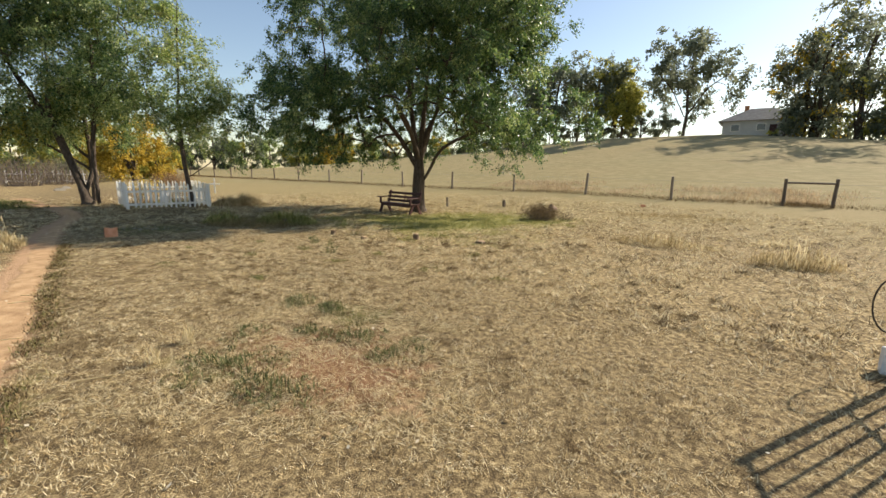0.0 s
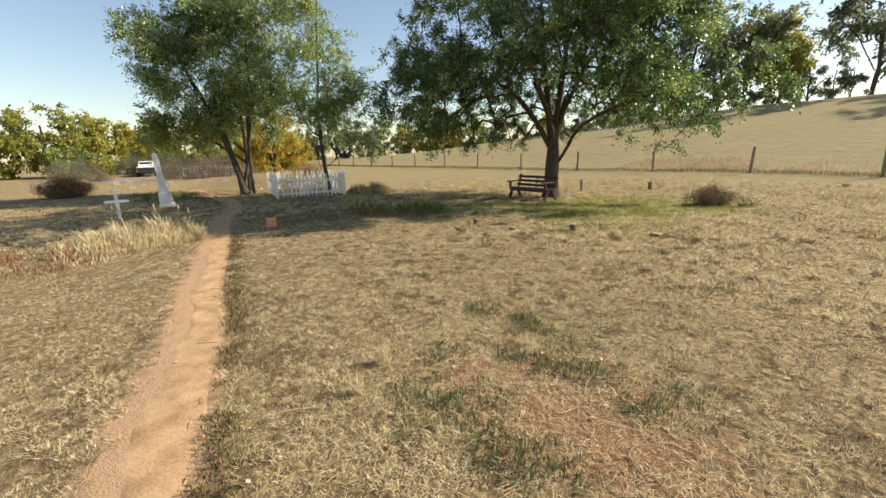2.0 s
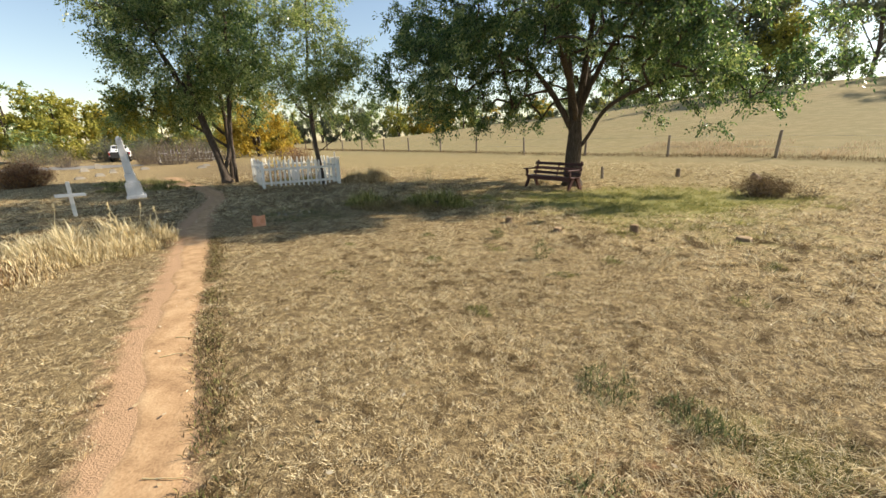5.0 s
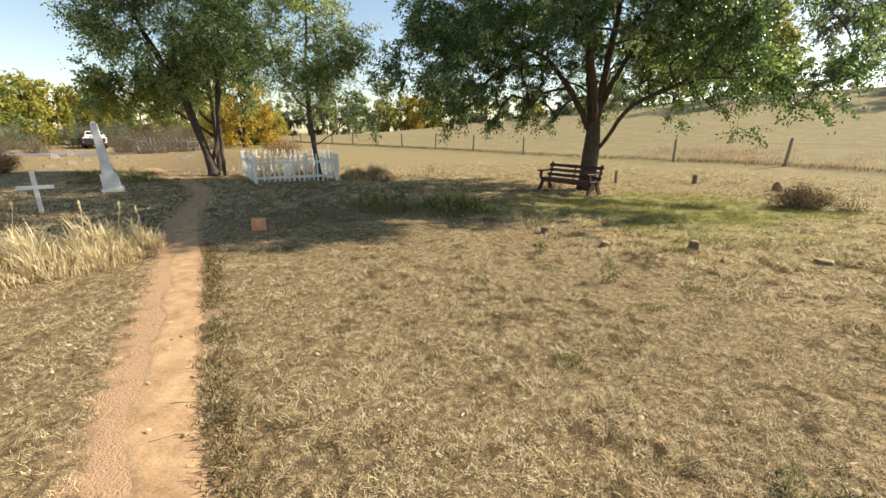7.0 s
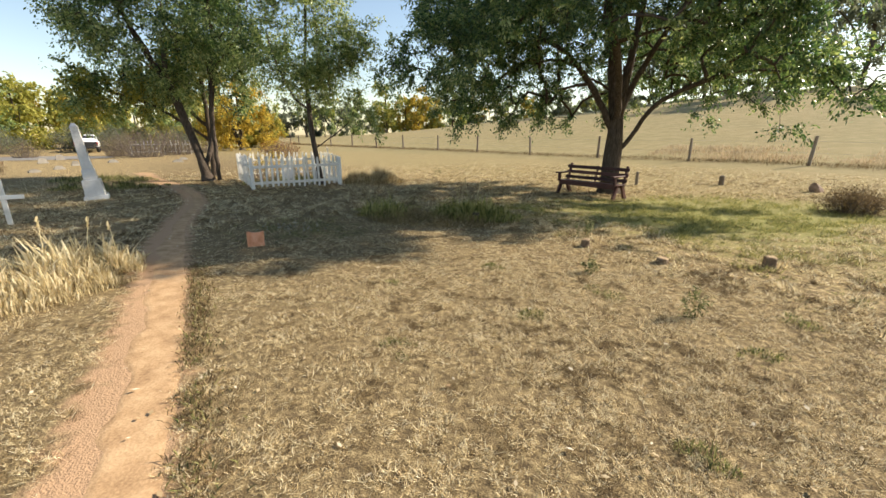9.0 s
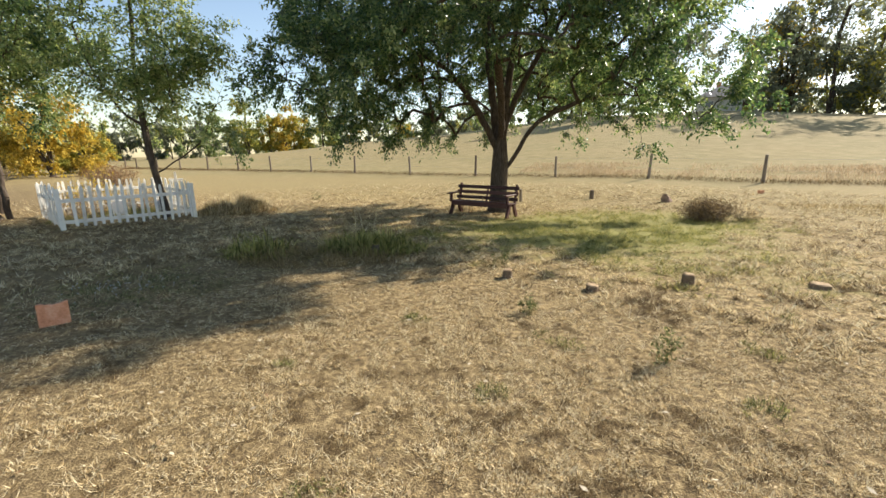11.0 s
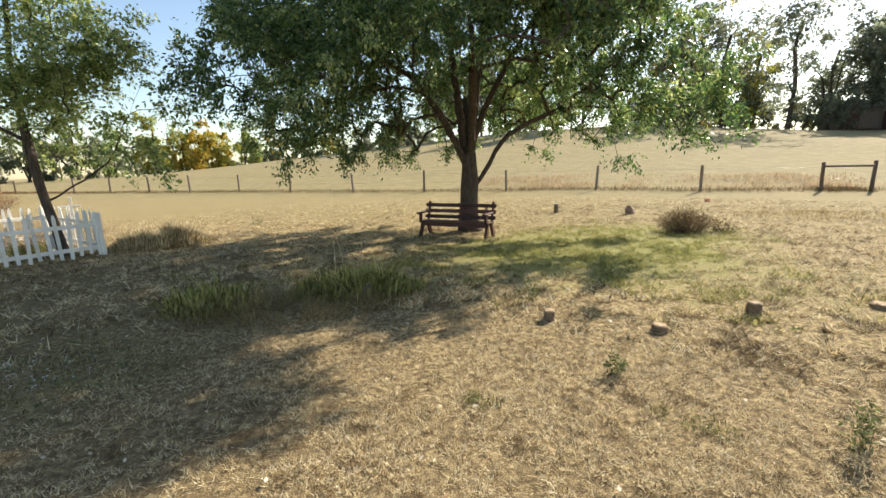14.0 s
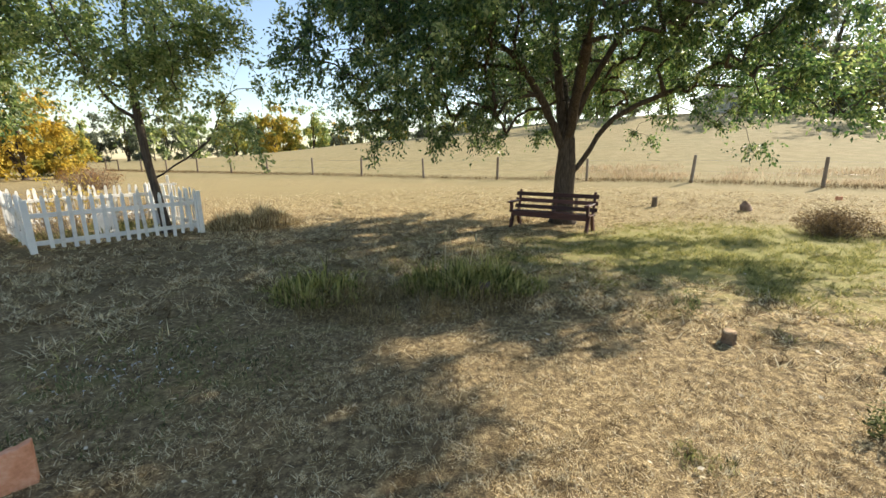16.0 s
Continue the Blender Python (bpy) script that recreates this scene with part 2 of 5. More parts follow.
def tube(verts, faces, a, b, ra, rb, sides=6):
    """Appends a tapered tube from a to b."""
    a, b = np.asarray(a, float), np.asarray(b, float)
    d = b - a
    n = np.linalg.norm(d)
    if n < 1e-6:
        return
    d /= n
    u = np.cross(d, (0, 0, 1) if abs(d[2]) < 0.9 else (1, 0, 0))
    u /= np.linalg.norm(u)
    v = np.cross(d, u)
    i0 = len(verts)
    for p, r in ((a, ra), (b, rb)):
        for k in range(sides):
            w = 2 * math.pi * k / sides
            verts.append(p + r * (math.cos(w) * u + math.sin(w) * v))
    for k in range(sides):
        faces.append((i0 + k, i0 + (k + 1) % sides, i0 + sides + (k + 1) % sides, i0 + sides + k))


LATTICE = rng.random((256, 256))


def field(x, y, size, shift=0):
    """Smooth random field from 0 to 1 with lumps of that size in metres."""
    x, y = np.asarray(x, float) / size + 37.3 + shift, np.asarray(y, float) / size + 11.7 + 3 * shift
    i, j = np.floor(x).astype(int), np.floor(y).astype(int)
    f, g = x - i, y - j
    f, g = f * f * (3 - 2 * f), g * g * (3 - 2 * g)
    t = lambda p, q: LATTICE[p % 256, q % 256]
    return (t(i, j) * (1 - f) + t(i + 1, j) * f) * (1 - g) + (t(i, j + 1) * (1 - f) + t(i + 1, j + 1) * f) * g


def ramp01(v, a, b):
    q = np.clip((np.asarray(v, float) - a) / (b - a), 0, 1)
    return q * q * (3 - 2 * q)


# ---- ground ----
FENCE_AT, FENCE_STEP = np.array((6.6, 24.8)), np.array((-4.1, 1.93))
FN = np.array((0.426, 0.905))


def blob(x, y, cx, cy, rx, ry, turn=0):
    c, s = math.cos(radians(turn)), math.sin(radians(turn))
    dx, dy = x - cx, y - cy
    return np.exp(-(((dx * c + dy * s) / rx) ** 2 + ((-dx * s + dy * c) / ry) ** 2))


def height(x, y):
    """The lie of the land: a level graveyard, a bank at the field fence, then a pasture rising to a crest."""
    x, y = np.asarray(x, float), np.asarray(y, float)
    s = x * FN[0] + y * FN[1] - 25.25
    u = x * FN[1] - y * FN[0]
    top = np.interp(u, (-130, -88, -60, -34, -14, 5, 29, 42, 80), (1.2, 1.8, 4.3, 6.2, 7.8, 7.9, 5.9, 5.3, 5.0))
    q = np.clip((s + 0.5) / 57, 0, 1)
    rise = 0.55 * q + 0.45 * q * q * (3 - 2 * q)
    h = 0.22 * ramp01(s, -9, 1) + (top - 0.22) * rise
    near = np.exp(-((x + 3) ** 2 + (y - 8) ** 2) / 900)
    h = h - 0.11 * blob(x, y, -2.0, 17.0, 4.5, 3.5)
    return h + 0.05 * (field(x, y, 1.7) - 0.5) * near + 0.25 * (field(x, y, 13) - 0.5) * ramp01(s, 2, 30)


TRAIL = [(4.0, -4.2), (0.2, -0.6), (-1.85, 1.45), (-3.68, 3.25), (-4.9, 4.28), (-5.9, 5.24), (-7.75, 6.98), (-8.95, 7.95), (-10.4, 9.4), (-12.3, 11.6), (-13.9, 12.9), (-16.0, 14.1), (-18.6, 15.4), (-22.0, 17.6)]


def trail_points(step=0.12):
    out = []
    for (x0, y0), (x1, y1) in zip(TRAIL, TRAIL[1:]):
        n = max(1, int(math.hypot(x1 - x0, y1 - y0) / step))
        out += [(x0 + (x1 - x0) * k / n, y0 + (y1 - y0) * k / n) for k in range(n)]
    p = np.array(out + [TRAIL[-1]])
    for _ in range(6):
        p[1:-1] = (p[:-2] + p[1:-1] * 2 + p[2:]) / 4
    return p


TRAIL_P = trail_points()


def trail_distance(x, y):
    x, y = np.asarray(x, float), np.asarray(y, float)
    d = np.full(x.shape, 99.0)
    for a, b in TRAIL_P[::3]:
        d = np.minimum(d, (x - a) ** 2 + (y - b) ** 2)
    return np.sqrt(d)


def lush(x, y):
    """Where the turf is green: under and beside the big tree, the worked patch, the path's edge."""
    g = 0.85 * blob(x, y, -0.6, 13.2, 3.6, 2.6, -25) + 0.5 * blob(x, y, 2.4, 14.9, 2.8, 2.0) + 0.20 * blob(x, y, -6, 12.5, 4.5, 2.5) + 0.45 * blob(x, y, 0.8, 15.6, 3.0, 1.6)
    g = g + 0.36 * blob(x, y, -0.65, 2.75, 0.75, 0.4) + 0.34 * blob(x, y, -0.2, 4.3, 0.5, 0.45) + 0.22 * blob(x, y, -0.3, 3.4, 1.2, 1.2) + 0.08 * blob(x, y, -9, 10.5, 3.5, 2.5) + 0.18 * blob(x, y, -7.6, 9.4, 1.8, 1.3) + 0.25 * blob(x, y, 1.5, 9.5, 2.2, 1.6)
    d = trail_distance(x, y)
    return g + 0.30 * np.exp(-((d - 0.42) / 0.16) ** 2) * (y * 0.66 + x * 0.75 > -0.3)


def soil(x, y):
    d = trail_distance(x, y)
    return 0.75 * np.exp(-((d / 0.34) ** 4)) + 0.34 * np.exp(-((trail_distance(x + 0.18, y + 0.18) / 0.28) ** 2)) + 0.5 * blob(x, y, 0.1, 3.0, 0.55, 0.42, -35) + 0.34 * blob(x, y, 0.6, 2.6, 0.8, 0.5) + 0.22 * blob(x, y, -0.5, 3.3, 0.8, 0.7)


def build_ground():
    def axis(lo, hi, fine, far):
        a = list(np.arange(lo, hi + 1e-6, fine))
        step, v = fine, hi
        while v < far:
            step *= 1.16
            v += step
            a.append(v)
        step, v = fine, lo
        while v > -far:
            step *= 1.16
            v -= step
            a.insert(0, v)
        return np.array(a)
    xs, ys = axis(-20, 10, 0.2, 2600), axis(-2, 22, 0.2, 2600)
    X, Y = np.meshgrid(xs, ys)
    Z = height(X, Y)
    nx, ny = len(xs), len(ys)
    idx = np.arange(nx * ny).reshape(ny, nx)
    faces = np.stack((idx[:-1, :-1], idx[:-1, 1:], idx[1:, 1:], idx[1:, :-1]), -1).reshape(-1, 4)
    ob = raw("ground", np.stack((X, Y, Z), -1).reshape(-1, 3), faces, M_TURF, smooth=True)
    s = X * FN[0] + Y * FN[1] - 25.25
    for name, values in (("lush", lush(X, Y)), ("soil", soil(X, Y)), ("thatch_shade", np.exp(-(np.abs((X - 1.6) * 0.707 + (Y + 0.4) * 0.707) / 7.5) ** 3)), ("meadow", ramp01(s, -17, -5)), ("drift", -0.35 * ramp01(s, -3, 8)), ("pasture", ramp01(s, -8, 1)), ("earth", 0.8 * blob(X, Y, 0.1, 3.0, 0.8, 0.6, -35) + 0.45 * blob(X, Y, -0.4, 3.4, 1.1, 0.9))):
        at = ob.data.attributes.new(name, "FLOAT", "POINT")
        at.data.foreach_set("value", values.ravel().astype(np.float32))
    return tagged(ob, "dry mown straw-coloured grass ground with green patches", "ground", kind="structure")


def build_trail():
    p = TRAIL_P
    t = np.gradient(p, axis=0)
    t /= np.linalg.norm(t, axis=1)[:, None]
    n = np.stack((-t[:, 1], t[:, 0]), 1)
    cols = np.linspace(-1, 1, 9)
    rows = []
    for k, (c, m) in enumerate(zip(p, n)):
        left = 0.17 + 0.16 * (field(k * 0.12, 3, 0.5) - 0.5) + 0.10 * (field(k * 0.12, 9, 0.14) - 0.5)
        right = 0.245 + 0.10 * (field(k * 0.12, 21, 0.6) - 0.5) + 0.06 * (field(k * 0.12, 33, 0.13) - 0.5)
        thin = 1 - 0.42 * float(ramp01(c[1], 7.6, 9.5))
        left, right = left * thin, right * thin
        for q in cols:
            w = c + m * (q * (left if q > 0 else right))
            z = float(height(w[0], w[1])) + (-0.006 if abs(q) == 1 else 0.004)
            rows.append((w[0], w[1], z))
    k = len(cols)
    idx = np.arange(len(rows)).reshape(-1, k)
    faces = np.stack((idx[:-1, :-1], idx[1:, :-1], idx[1:, 1:], idx[:-1, 1:]), -1).reshape(-1, 4)
    return tagged(raw("dirt_path", rows, faces, M_PATH, smooth=True), "narrow trodden reddish dirt footpath through dry grass", "path", kind="structure")


build_ground()
build_trail()


def blades(name, x, y, length, width, lean, mat, label, category, bend=0.5, z=None, simple=False):
    """Many single grass blades in one mesh, each a bent strip that ends in a point."""
    n = len(x)
    z = height(x, y) - 0.004 if z is None else z
    a = rng.random(n) * 2 * math.pi
    b = a + math.pi / 2 + rng.normal(0, 0.45, n)
    out = length * np.sin(lean)
    up = length * np.cos(lean)
    d = np.stack((np.cos(a), np.sin(a)), 1)
    s = np.stack((np.cos(b), np.sin(b)), 1) * (width * 0.5)[:, None]
    base = np.stack((x, y), 1)
    mid = base + d * (out * 0.42)[:, None]
    tip = base + d * (out * (1 + bend * 0.3))[:, None]
    if simple:
        V = np.empty((n, 3, 3))
        V[:, 0, :2], V[:, 1, :2], V[:, 2, :2] = base - s, base + s, tip
        V[:, :2, 2], V[:, 2, 2] = z[:, None], z + up
        return tagged(raw(name, V.reshape(-1, 3), np.arange(3 * n).reshape(-1, 3), mat), label, category, kind="stuff")
    V = np.empty((n, 4, 3))
    V[:, 0, :2], V[:, 3, :2] = base, tip
    V[:, 1, :2], V[:, 2, :2] = mid - s, mid + s
    V[:, 0, 2], V[:, 3, 2] = z, z + up * (1 - bend * 0.25)
    V[:, 1:3, 2] = (z + up * 0.58)[:, None]
    i = np.arange(n)[:, None] * 4
    F = np.concatenate((i + np.array((0, 2, 1)), i + np.array((1, 2, 3))))
    return tagged(raw(name, V.reshape(-1, 3), F, mat), label, category, kind="stuff")


def scatter(n, x0, x1, y0, y1):
    return x0 + (x1 - x0) * rng.random(n), y0 + (y1 - y0) * rng.random(n)


def lawn():
    """Mown turf: short blades gather into tufts, thin out on the path and bare soil, and grow sparser away from the walk's straight line."""
    a, c = np.array((1.6, -0.4)), np.array((-5.7, 6.9))
    for reach, n, wide, near in (((1.2, 5.2), 1150000, 0.0042, True), ((4.0, 21.0), 1250000, 0.0095, False)):
        o = a + (c - a) * rng.random(n)[:, None]
        d = reach[0] + (reach[1] - reach[0]) * rng.random(n) ** (1.0 if near else 1.25)
        w = np.radians(-105 + 175 * rng.random(n))
        x, y = o[:, 0] + d * np.sin(w), o[:, 1] + d * np.cos(w)
        g = 1.0 if near else 1.6
        tuft = 0.5 * field(x, y, 0.07 * g) + 0.3 * field(x, y, 0.16 * g, 5) + 0.2 * field(x, y, 0.6, 9)
        td = trail_distance(x, y)
        u = c - a
        k = np.clip(((x - a[0]) * u[0] + (y - a[1]) * u[1]) / (u @ u), 0, 1)
        off = np.hypot(x - a[0] - k * u[0], y - a[1] - k * u[1])
        keep = ((off < 5.4) if near else (off > 3.9 + 1.3 * rng.random(n))) & (tuft > (0.435 if near else 0.485) + 0.06 * rng.random(n)) & (td > (0.19 + 0.10 * rng.random(n)) * (1 - 0.5 * ramp01(y, 7.6, 9.5))) & (soil(x, y) < 0.36 + 0.35 * rng.random(n))
        x, y, tuft, d = x[keep], y[keep], tuft[keep], d[keep]
        green = lush(x, y) + 0.6 * (field(x, y, 0.5, 2) - 0.5) + 0.35 * (field(x, y, 2.2, 4) - 0.5) > 0.37 + 0.4 * rng.random(len(x))
        # brown clumps; their dark colour also replaces shade on the sides of tufts
        dull = 0.6 * field(x, y, 0.075, 12) + 0.4 * field(x, y, 0.2, 15) < (0.37 if near else 0.40) + 0.05 * rng.normal(0, 1, len(x))
        kind = np.where(green, 1, np.where(dull, 2, 0))
        for g, mat, label, nm in ((0, M_STRAW if near else M_PLAIN, "short dry straw-coloured mown grass blades", "dry_grass"), (1, M_GREEN if near else M_LUSH, "short green grass blades among dry turf", "green_grass"), (2, M_DULL, "short dull brown-olive grass blades, also for shaded tuft sides", "dull_grass")):
            q = kind == g
            m = int(q.sum())
            length = ((0.016 + 0.036 * rng.random(m) ** 1.6) if near else (0.026 + 0.060 * rng.random(m) ** 1.8)) * (0.35 + 1.5 * tuft[q]) * (1.0 if near else 1.5)
            lean = np.radians((25 if g == 1 else 38) + 40 * rng.random(m) ** 0.7)
            blades(nm, x[q], y[q], length, wide * (0.6 + 0.8 * rng.random(m)), lean, mat, label, "grass", simple=True)


lawn()


def straw_litter():
    """Bleached single stems lying loose on the turf, thickest on the worked patch."""
    for n, x0, x1, y0, y1, lo, hi, cut in ((60000, -9, 4, -0.5, 12, 0.03, 0.085, 0.42), (11000, -1.6, 1.3, 2.0, 4.4, 0.04, 0.12, 0.34)):
        x, y = scatter(n, x0, x1, y0, y1)
        k = (field(x, y, 0.3, 8) > cut) & (trail_distance(x, y) > 0.33)
        x, y = x[k], y[k]
        m = len(x)
        blades("straw_litter", x, y, lo + (hi - lo) * rng.random(m) ** 2, 0.003 + 0.003 * rng.random(m), np.radians(62 + 24 * rng.random(m)), M_PALE, "loose bleached straw stems on the turf", "grass", z=height(x, y) + 0.006)


straw_litter()


def path_rim_shade():
    """Longer grass along the path's right-hand side, coloured dark for a raised lip's shadow."""
    n = 13000
    k = rng.integers(8, int((TRAIL_P[:, 1] < 7.2).sum()), n)
    t = TRAIL_P[k + 1] - TRAIL_P[k - 1]
    t /= np.linalg.norm(t, axis=1)[:, None]
    side = np.stack((t[:, 1], -t[:, 0]), 1)
    p = TRAIL_P[k] + side * (0.25 + np.abs(rng.normal(0, 0.11, n)))[:, None] + rng.normal(0, 0.05, (n, 2))
    q = field(p[:, 0], p[:, 1], 0.25, 3) > 0.35
    p = p[q]
    m = len(p)
    half = rng.random(m) < 0.28
    for sel, mat, nm in ((half, M_GREEN, "green_grass"), (~half, M_DULL, "dull_grass")):
        u = int(sel.sum())
        blades(nm, p[sel, 0], p[sel, 1], 0.03 + 0.055 * rng.random(u), 0.005 + 0.004 * rng.random(u), np.radians(15 + 55 * rng.random(u)), mat, "longer grass along the path, dark for the lip's shadow", "grass")


path_rim_shade()

# ---- trees ----


def tree(name, x, y, label, category, limbs, lobes, clusters, per, leaf, leaf_mat, seed, trunk_r=0.25, spread=0.34, droop=0.12,
         clear=(0.0, 0.0), shell=0.45, second=None, group="", arch=0.12, bark=None, sides=8, twig=0.006, clump_size=0.0, floor=0.5, caps=None, slim=0.26, extra=(), stout=None, front=False):
    """A tree grown from limb lines: leaf sprays fill the lobes of the crown, and each joins the nearest wood by an arching branch."""
    r = np.random.default_rng(seed)
    base = np.array((x, y, float(height(x, y)) - 0.05))
    root = empty(name, *base, label, category, group)
    pts, parent = [], []
    trunk_nodes = 0
    limit, least = [], []
    for number, line in enumerate(limbs):
        line = np.array(line, float)
        d = np.concatenate(((0,), np.cumsum(np.linalg.norm(np.diff(line, axis=0), axis=1))))
        n = max(2, int(d[-1] / 0.3))
        q = np.stack([np.interp(np.linspace(0, d[-1], n + 1), d, line[:, k]) for k in range(3)], 1)
        for _ in range(2):
            q[1:-1] = (q[:-2] + 2 * q[1:-1] + q[2:]) / 4
        if pts:
            prev = int(np.argmin(np.linalg.norm(np.array(pts) - q[0], axis=1)))
            q = q[1:] + r.normal(0, 0.014, (len(q) - 1, 3))
        else:
            prev = -1
        for p in q:
            pts.append(p)
            parent.append(prev)
            limit.append((caps or {}).get(number, 9.0))
            least.append((stout or {}).get(number, 0.0) * max(0.15, 1 - 0.11 * p[2]))
            prev = len(pts) - 1
        if not trunk_nodes:
            trunk_nodes = len(pts)
    wood = len(pts)
    size = np.array([l[3] * l[4] * l[5] for l in lobes])
    cl, centres = [], []

    def bare(c):
        """The open space round the trunk and under the crown."""
        gap = math.hypot(c[0], c[1])
        if c[2] < floor or gap < clear[0] and c[2] < clear[1] and not (front and c[1] > 0.9):
            return True
        return front and (c[1] < 0 and abs(c[0] - 0.3) < 2.0 and c[2] < clear[1] or gap < 2.0 and c[2] < 2.9)
    while len(cl) < clusters:
        if clump_size and len(centres) > clusters / 6:
            c = centres[int(r.integers(len(centres)))] + r.normal(0, clump_size, 3) * np.array((1, 1, 0.75))
            if not bare(c):
                cl.append(c)
            continue
        l = lobes[r.choice(len(lobes), p=size / size.sum())]
        v = r.normal(size=3)
        v *= r.random() ** shell / np.linalg.norm(v)
        c = np.array(l[:3]) + v * np.array(l[3:6])
        c += 0.5 * (r.random(3) - 0.5)
        if bare(c):
            continue
        centres.append(c)
        cl.append(c)
    for ex, ey, ez, count in extra:
        cl += [np.array((ex, ey, ez)) + r.normal(0, 0.16, 3) for _ in range(count)]
    cl = np.array(cl)
    heart = pts[trunk_nodes - 1]
    cl = cl[np.argsort(np.linalg.norm(cl - heart, axis=1))]
    P = np.zeros((wood + 3 * len(cl), 3))
    P[:wood] = pts
    n = wood
    ends, ways = [], []
    low = max(1, int(trunk_nodes * 0.7))
    for c in cl:
        d = np.linalg.norm(P[low:n] - c, axis=1) + 0.35 * np.maximum(0, P[low:n, 2] - c[2])
        k = low + int(np.argmin(d))
        a = P[k]
        gap = np.linalg.norm(c - a)
        prev = k
        for t in (0.35, 0.7, 1.0):
            p = a + (c - a) * t + np.array((0, 0, arch * gap * math.sin(math.pi * t))) + (r.normal(0, 0.06 * gap, 3) if t < 1 else 0)
            P[n] = p
            parent.append(prev)
            prev = n
            n += 1
        ends.append(n - 1)
        ways.append((c - a) / max(gap, 1e-3))
    load = np.zeros(n)
    load[ends] = 1
    for k in range(n - 1, 0, -1):
        if parent[k] >= 0:
            load[parent[k]] += load[k]
    rad = twig * np.maximum(load, 1) ** 0.52
    top = rad[low]
    rad *= min(1.0, trunk_r / top)
    for k in range(trunk_nodes):
        flare = 1 + 0.55 * math.exp(-P[k, 2] / 0.22)
        rad[k] = max(rad[k], trunk_r * (1 - 0.22 * k / trunk_nodes)) * flare
    rad[:wood] = np.maximum(np.minimum(rad[:wood], limit), least)
    rad[wood:] = np.minimum(rad[wood:], 0.16 * trunk_r)
    V, F = [], []
    for k in range(1, n):
        q = parent[k]
        if rad[k] < 0.03 and sides < 6:
            continue
        s = 12 if k < trunk_nodes else (sides if rad[k] > 0.03 else 4 if rad[k] > 0.01 else 3)
        tube(V, F, P[q], P[k], min(rad[q], rad[k] * 1.5 if k >= trunk_nodes else rad[q]), rad[k], s)
    raw("trunk", V, F, bark or M_BARK, root, smooth=True)
    mats = [(leaf_mat, 1.0)] if second is None else [(leaf_mat, 1 - second[1]), (second[0], second[1])]
    pick = r.random(len(ends))
    lo = 0.0
    for mat, share in mats:
        sel = np.where((pick >= lo) & (pick < lo + share))[0]
        lo += share
        if not len(sel):
            continue
        twigs = max(3, per // 13)
        q = len(sel)
        D = np.repeat(np.array(ways)[sel], twigs, 0) * 0.75 + r.normal(0, 0.62, (q * twigs, 3)) - np.array((0, 0, 0.12))
        D /= np.linalg.norm(D, axis=1)[:, None]
        D *= (spread * (0.9 + 1.5 * r.random(q * twigs)))[:, None]
        own = np.repeat(np.arange(q), per)
        m = len(own)
        W = D[own * twigs + r.integers(0, twigs, m)]
        along = r.random(m) ** 0.8
        C = P[np.array(ends)[sel]][own] + W * (along - 0.12)[:, None] + r.normal(0, 0.085 * spread + 0.3 * leaf, (m, 3))
        C[:, 2] -= droop * 1.5 * along ** 2
        d = r.normal(size=(m, 3)) * 0.5 + W / np.linalg.norm(W, axis=1)[:, None] * 0.8 - np.array((0, 0, 0.5))
        d /= np.linalg.norm(d, axis=1)[:, None]
        s = np.cross(d, r.normal(size=(m, 3)))
        s /= np.linalg.norm(s, axis=1)[:, None]
        ln = leaf * (0.6 + 0.7 * r.random(m))
        hl, hw = (d * ln[:, None]) * 0.5, s * (ln * slim)[:, None]
        Q = np.stack((C - hl, C + hw - hl * 0.1, C + hl, C - hw - hl * 0.1), 1).reshape(-1, 3)
        raw("crown", Q, np.arange(4 * m).reshape(-1, 4), mat, root)
    return root


tree("elm_tree", -1.87, 17.57, "large spreading green elm tree with dark forked trunk", "tree",
     [[(0, 0, 0), (-0.03, 0, 0.9), (0.03, 0, 1.6), (0.0, 0, 2.3)],
      [(0, 0, 1.75), (-0.5, -0.2, 2.8), (-1.5, -0.6, 4.2), (-3.2, -1.0, 4.9), (-5.0, -1.4, 4.3)],
      [(0, 0, 2.0), (-0.22, 0.1, 3.2), (-0.5, 0.2, 5.6), (-0.7, 0.1, 9.0)],
      [(0, 0, 2.0), (0.16, -0.05, 3.4), (0.45, -0.2, 6.2), (0.8, -0.2, 9.4)],
      [(0.1, 0, 2.6), (0.55, -0.15, 3.8), (1.6, -0.5, 5.6), (3.0, -0.8, 7.6)],
      [(0.1, 0, 1.25), (0.55, -0.15, 2.0), (1.0, -0.3, 2.8), (2.6, -0.6, 3.5), (4.9, -1.0, 3.4)],
      [(0, 0, 2.2), (-0.1, -0.9, 3.2), (-0.5, -2.6, 4.5), (-1.0, -4.3, 5.0)],
      [(0, 0, 2.2), (0.2, 1.0, 3.4), (0.5, 2.8, 5.2), (0.7, 4.2, 6.0)]],
     [(0.0, -0.2, 6.6, 5.5, 5.3, 4.8), (-4.2, -1.2, 3.9, 2.8, 2.6, 2.1), (3.9, -1.4, 3.5, 2.6, 2.5, 1.5), (2.7, -2.3, 6.9, 2.2, 2.0, 1.8), (1.6, -3.4, 5.7, 1.7, 1.5, 1.2)],
     2600, 142, 0.095, M_LEAF_DARK, 11, trunk_r=0.25, clear=(2.0, 3.9), second=(M_LEAF_MID, 0.14), spread=0.27, droop=0.1, clump_size=0.42, shell=0.33, floor=1.95, caps={5: 0.065, 1: 0.10}, slim=0.22, stout={2: 0.19, 3: 0.19, 4: 0.14, 1: 0.11}, front=True)

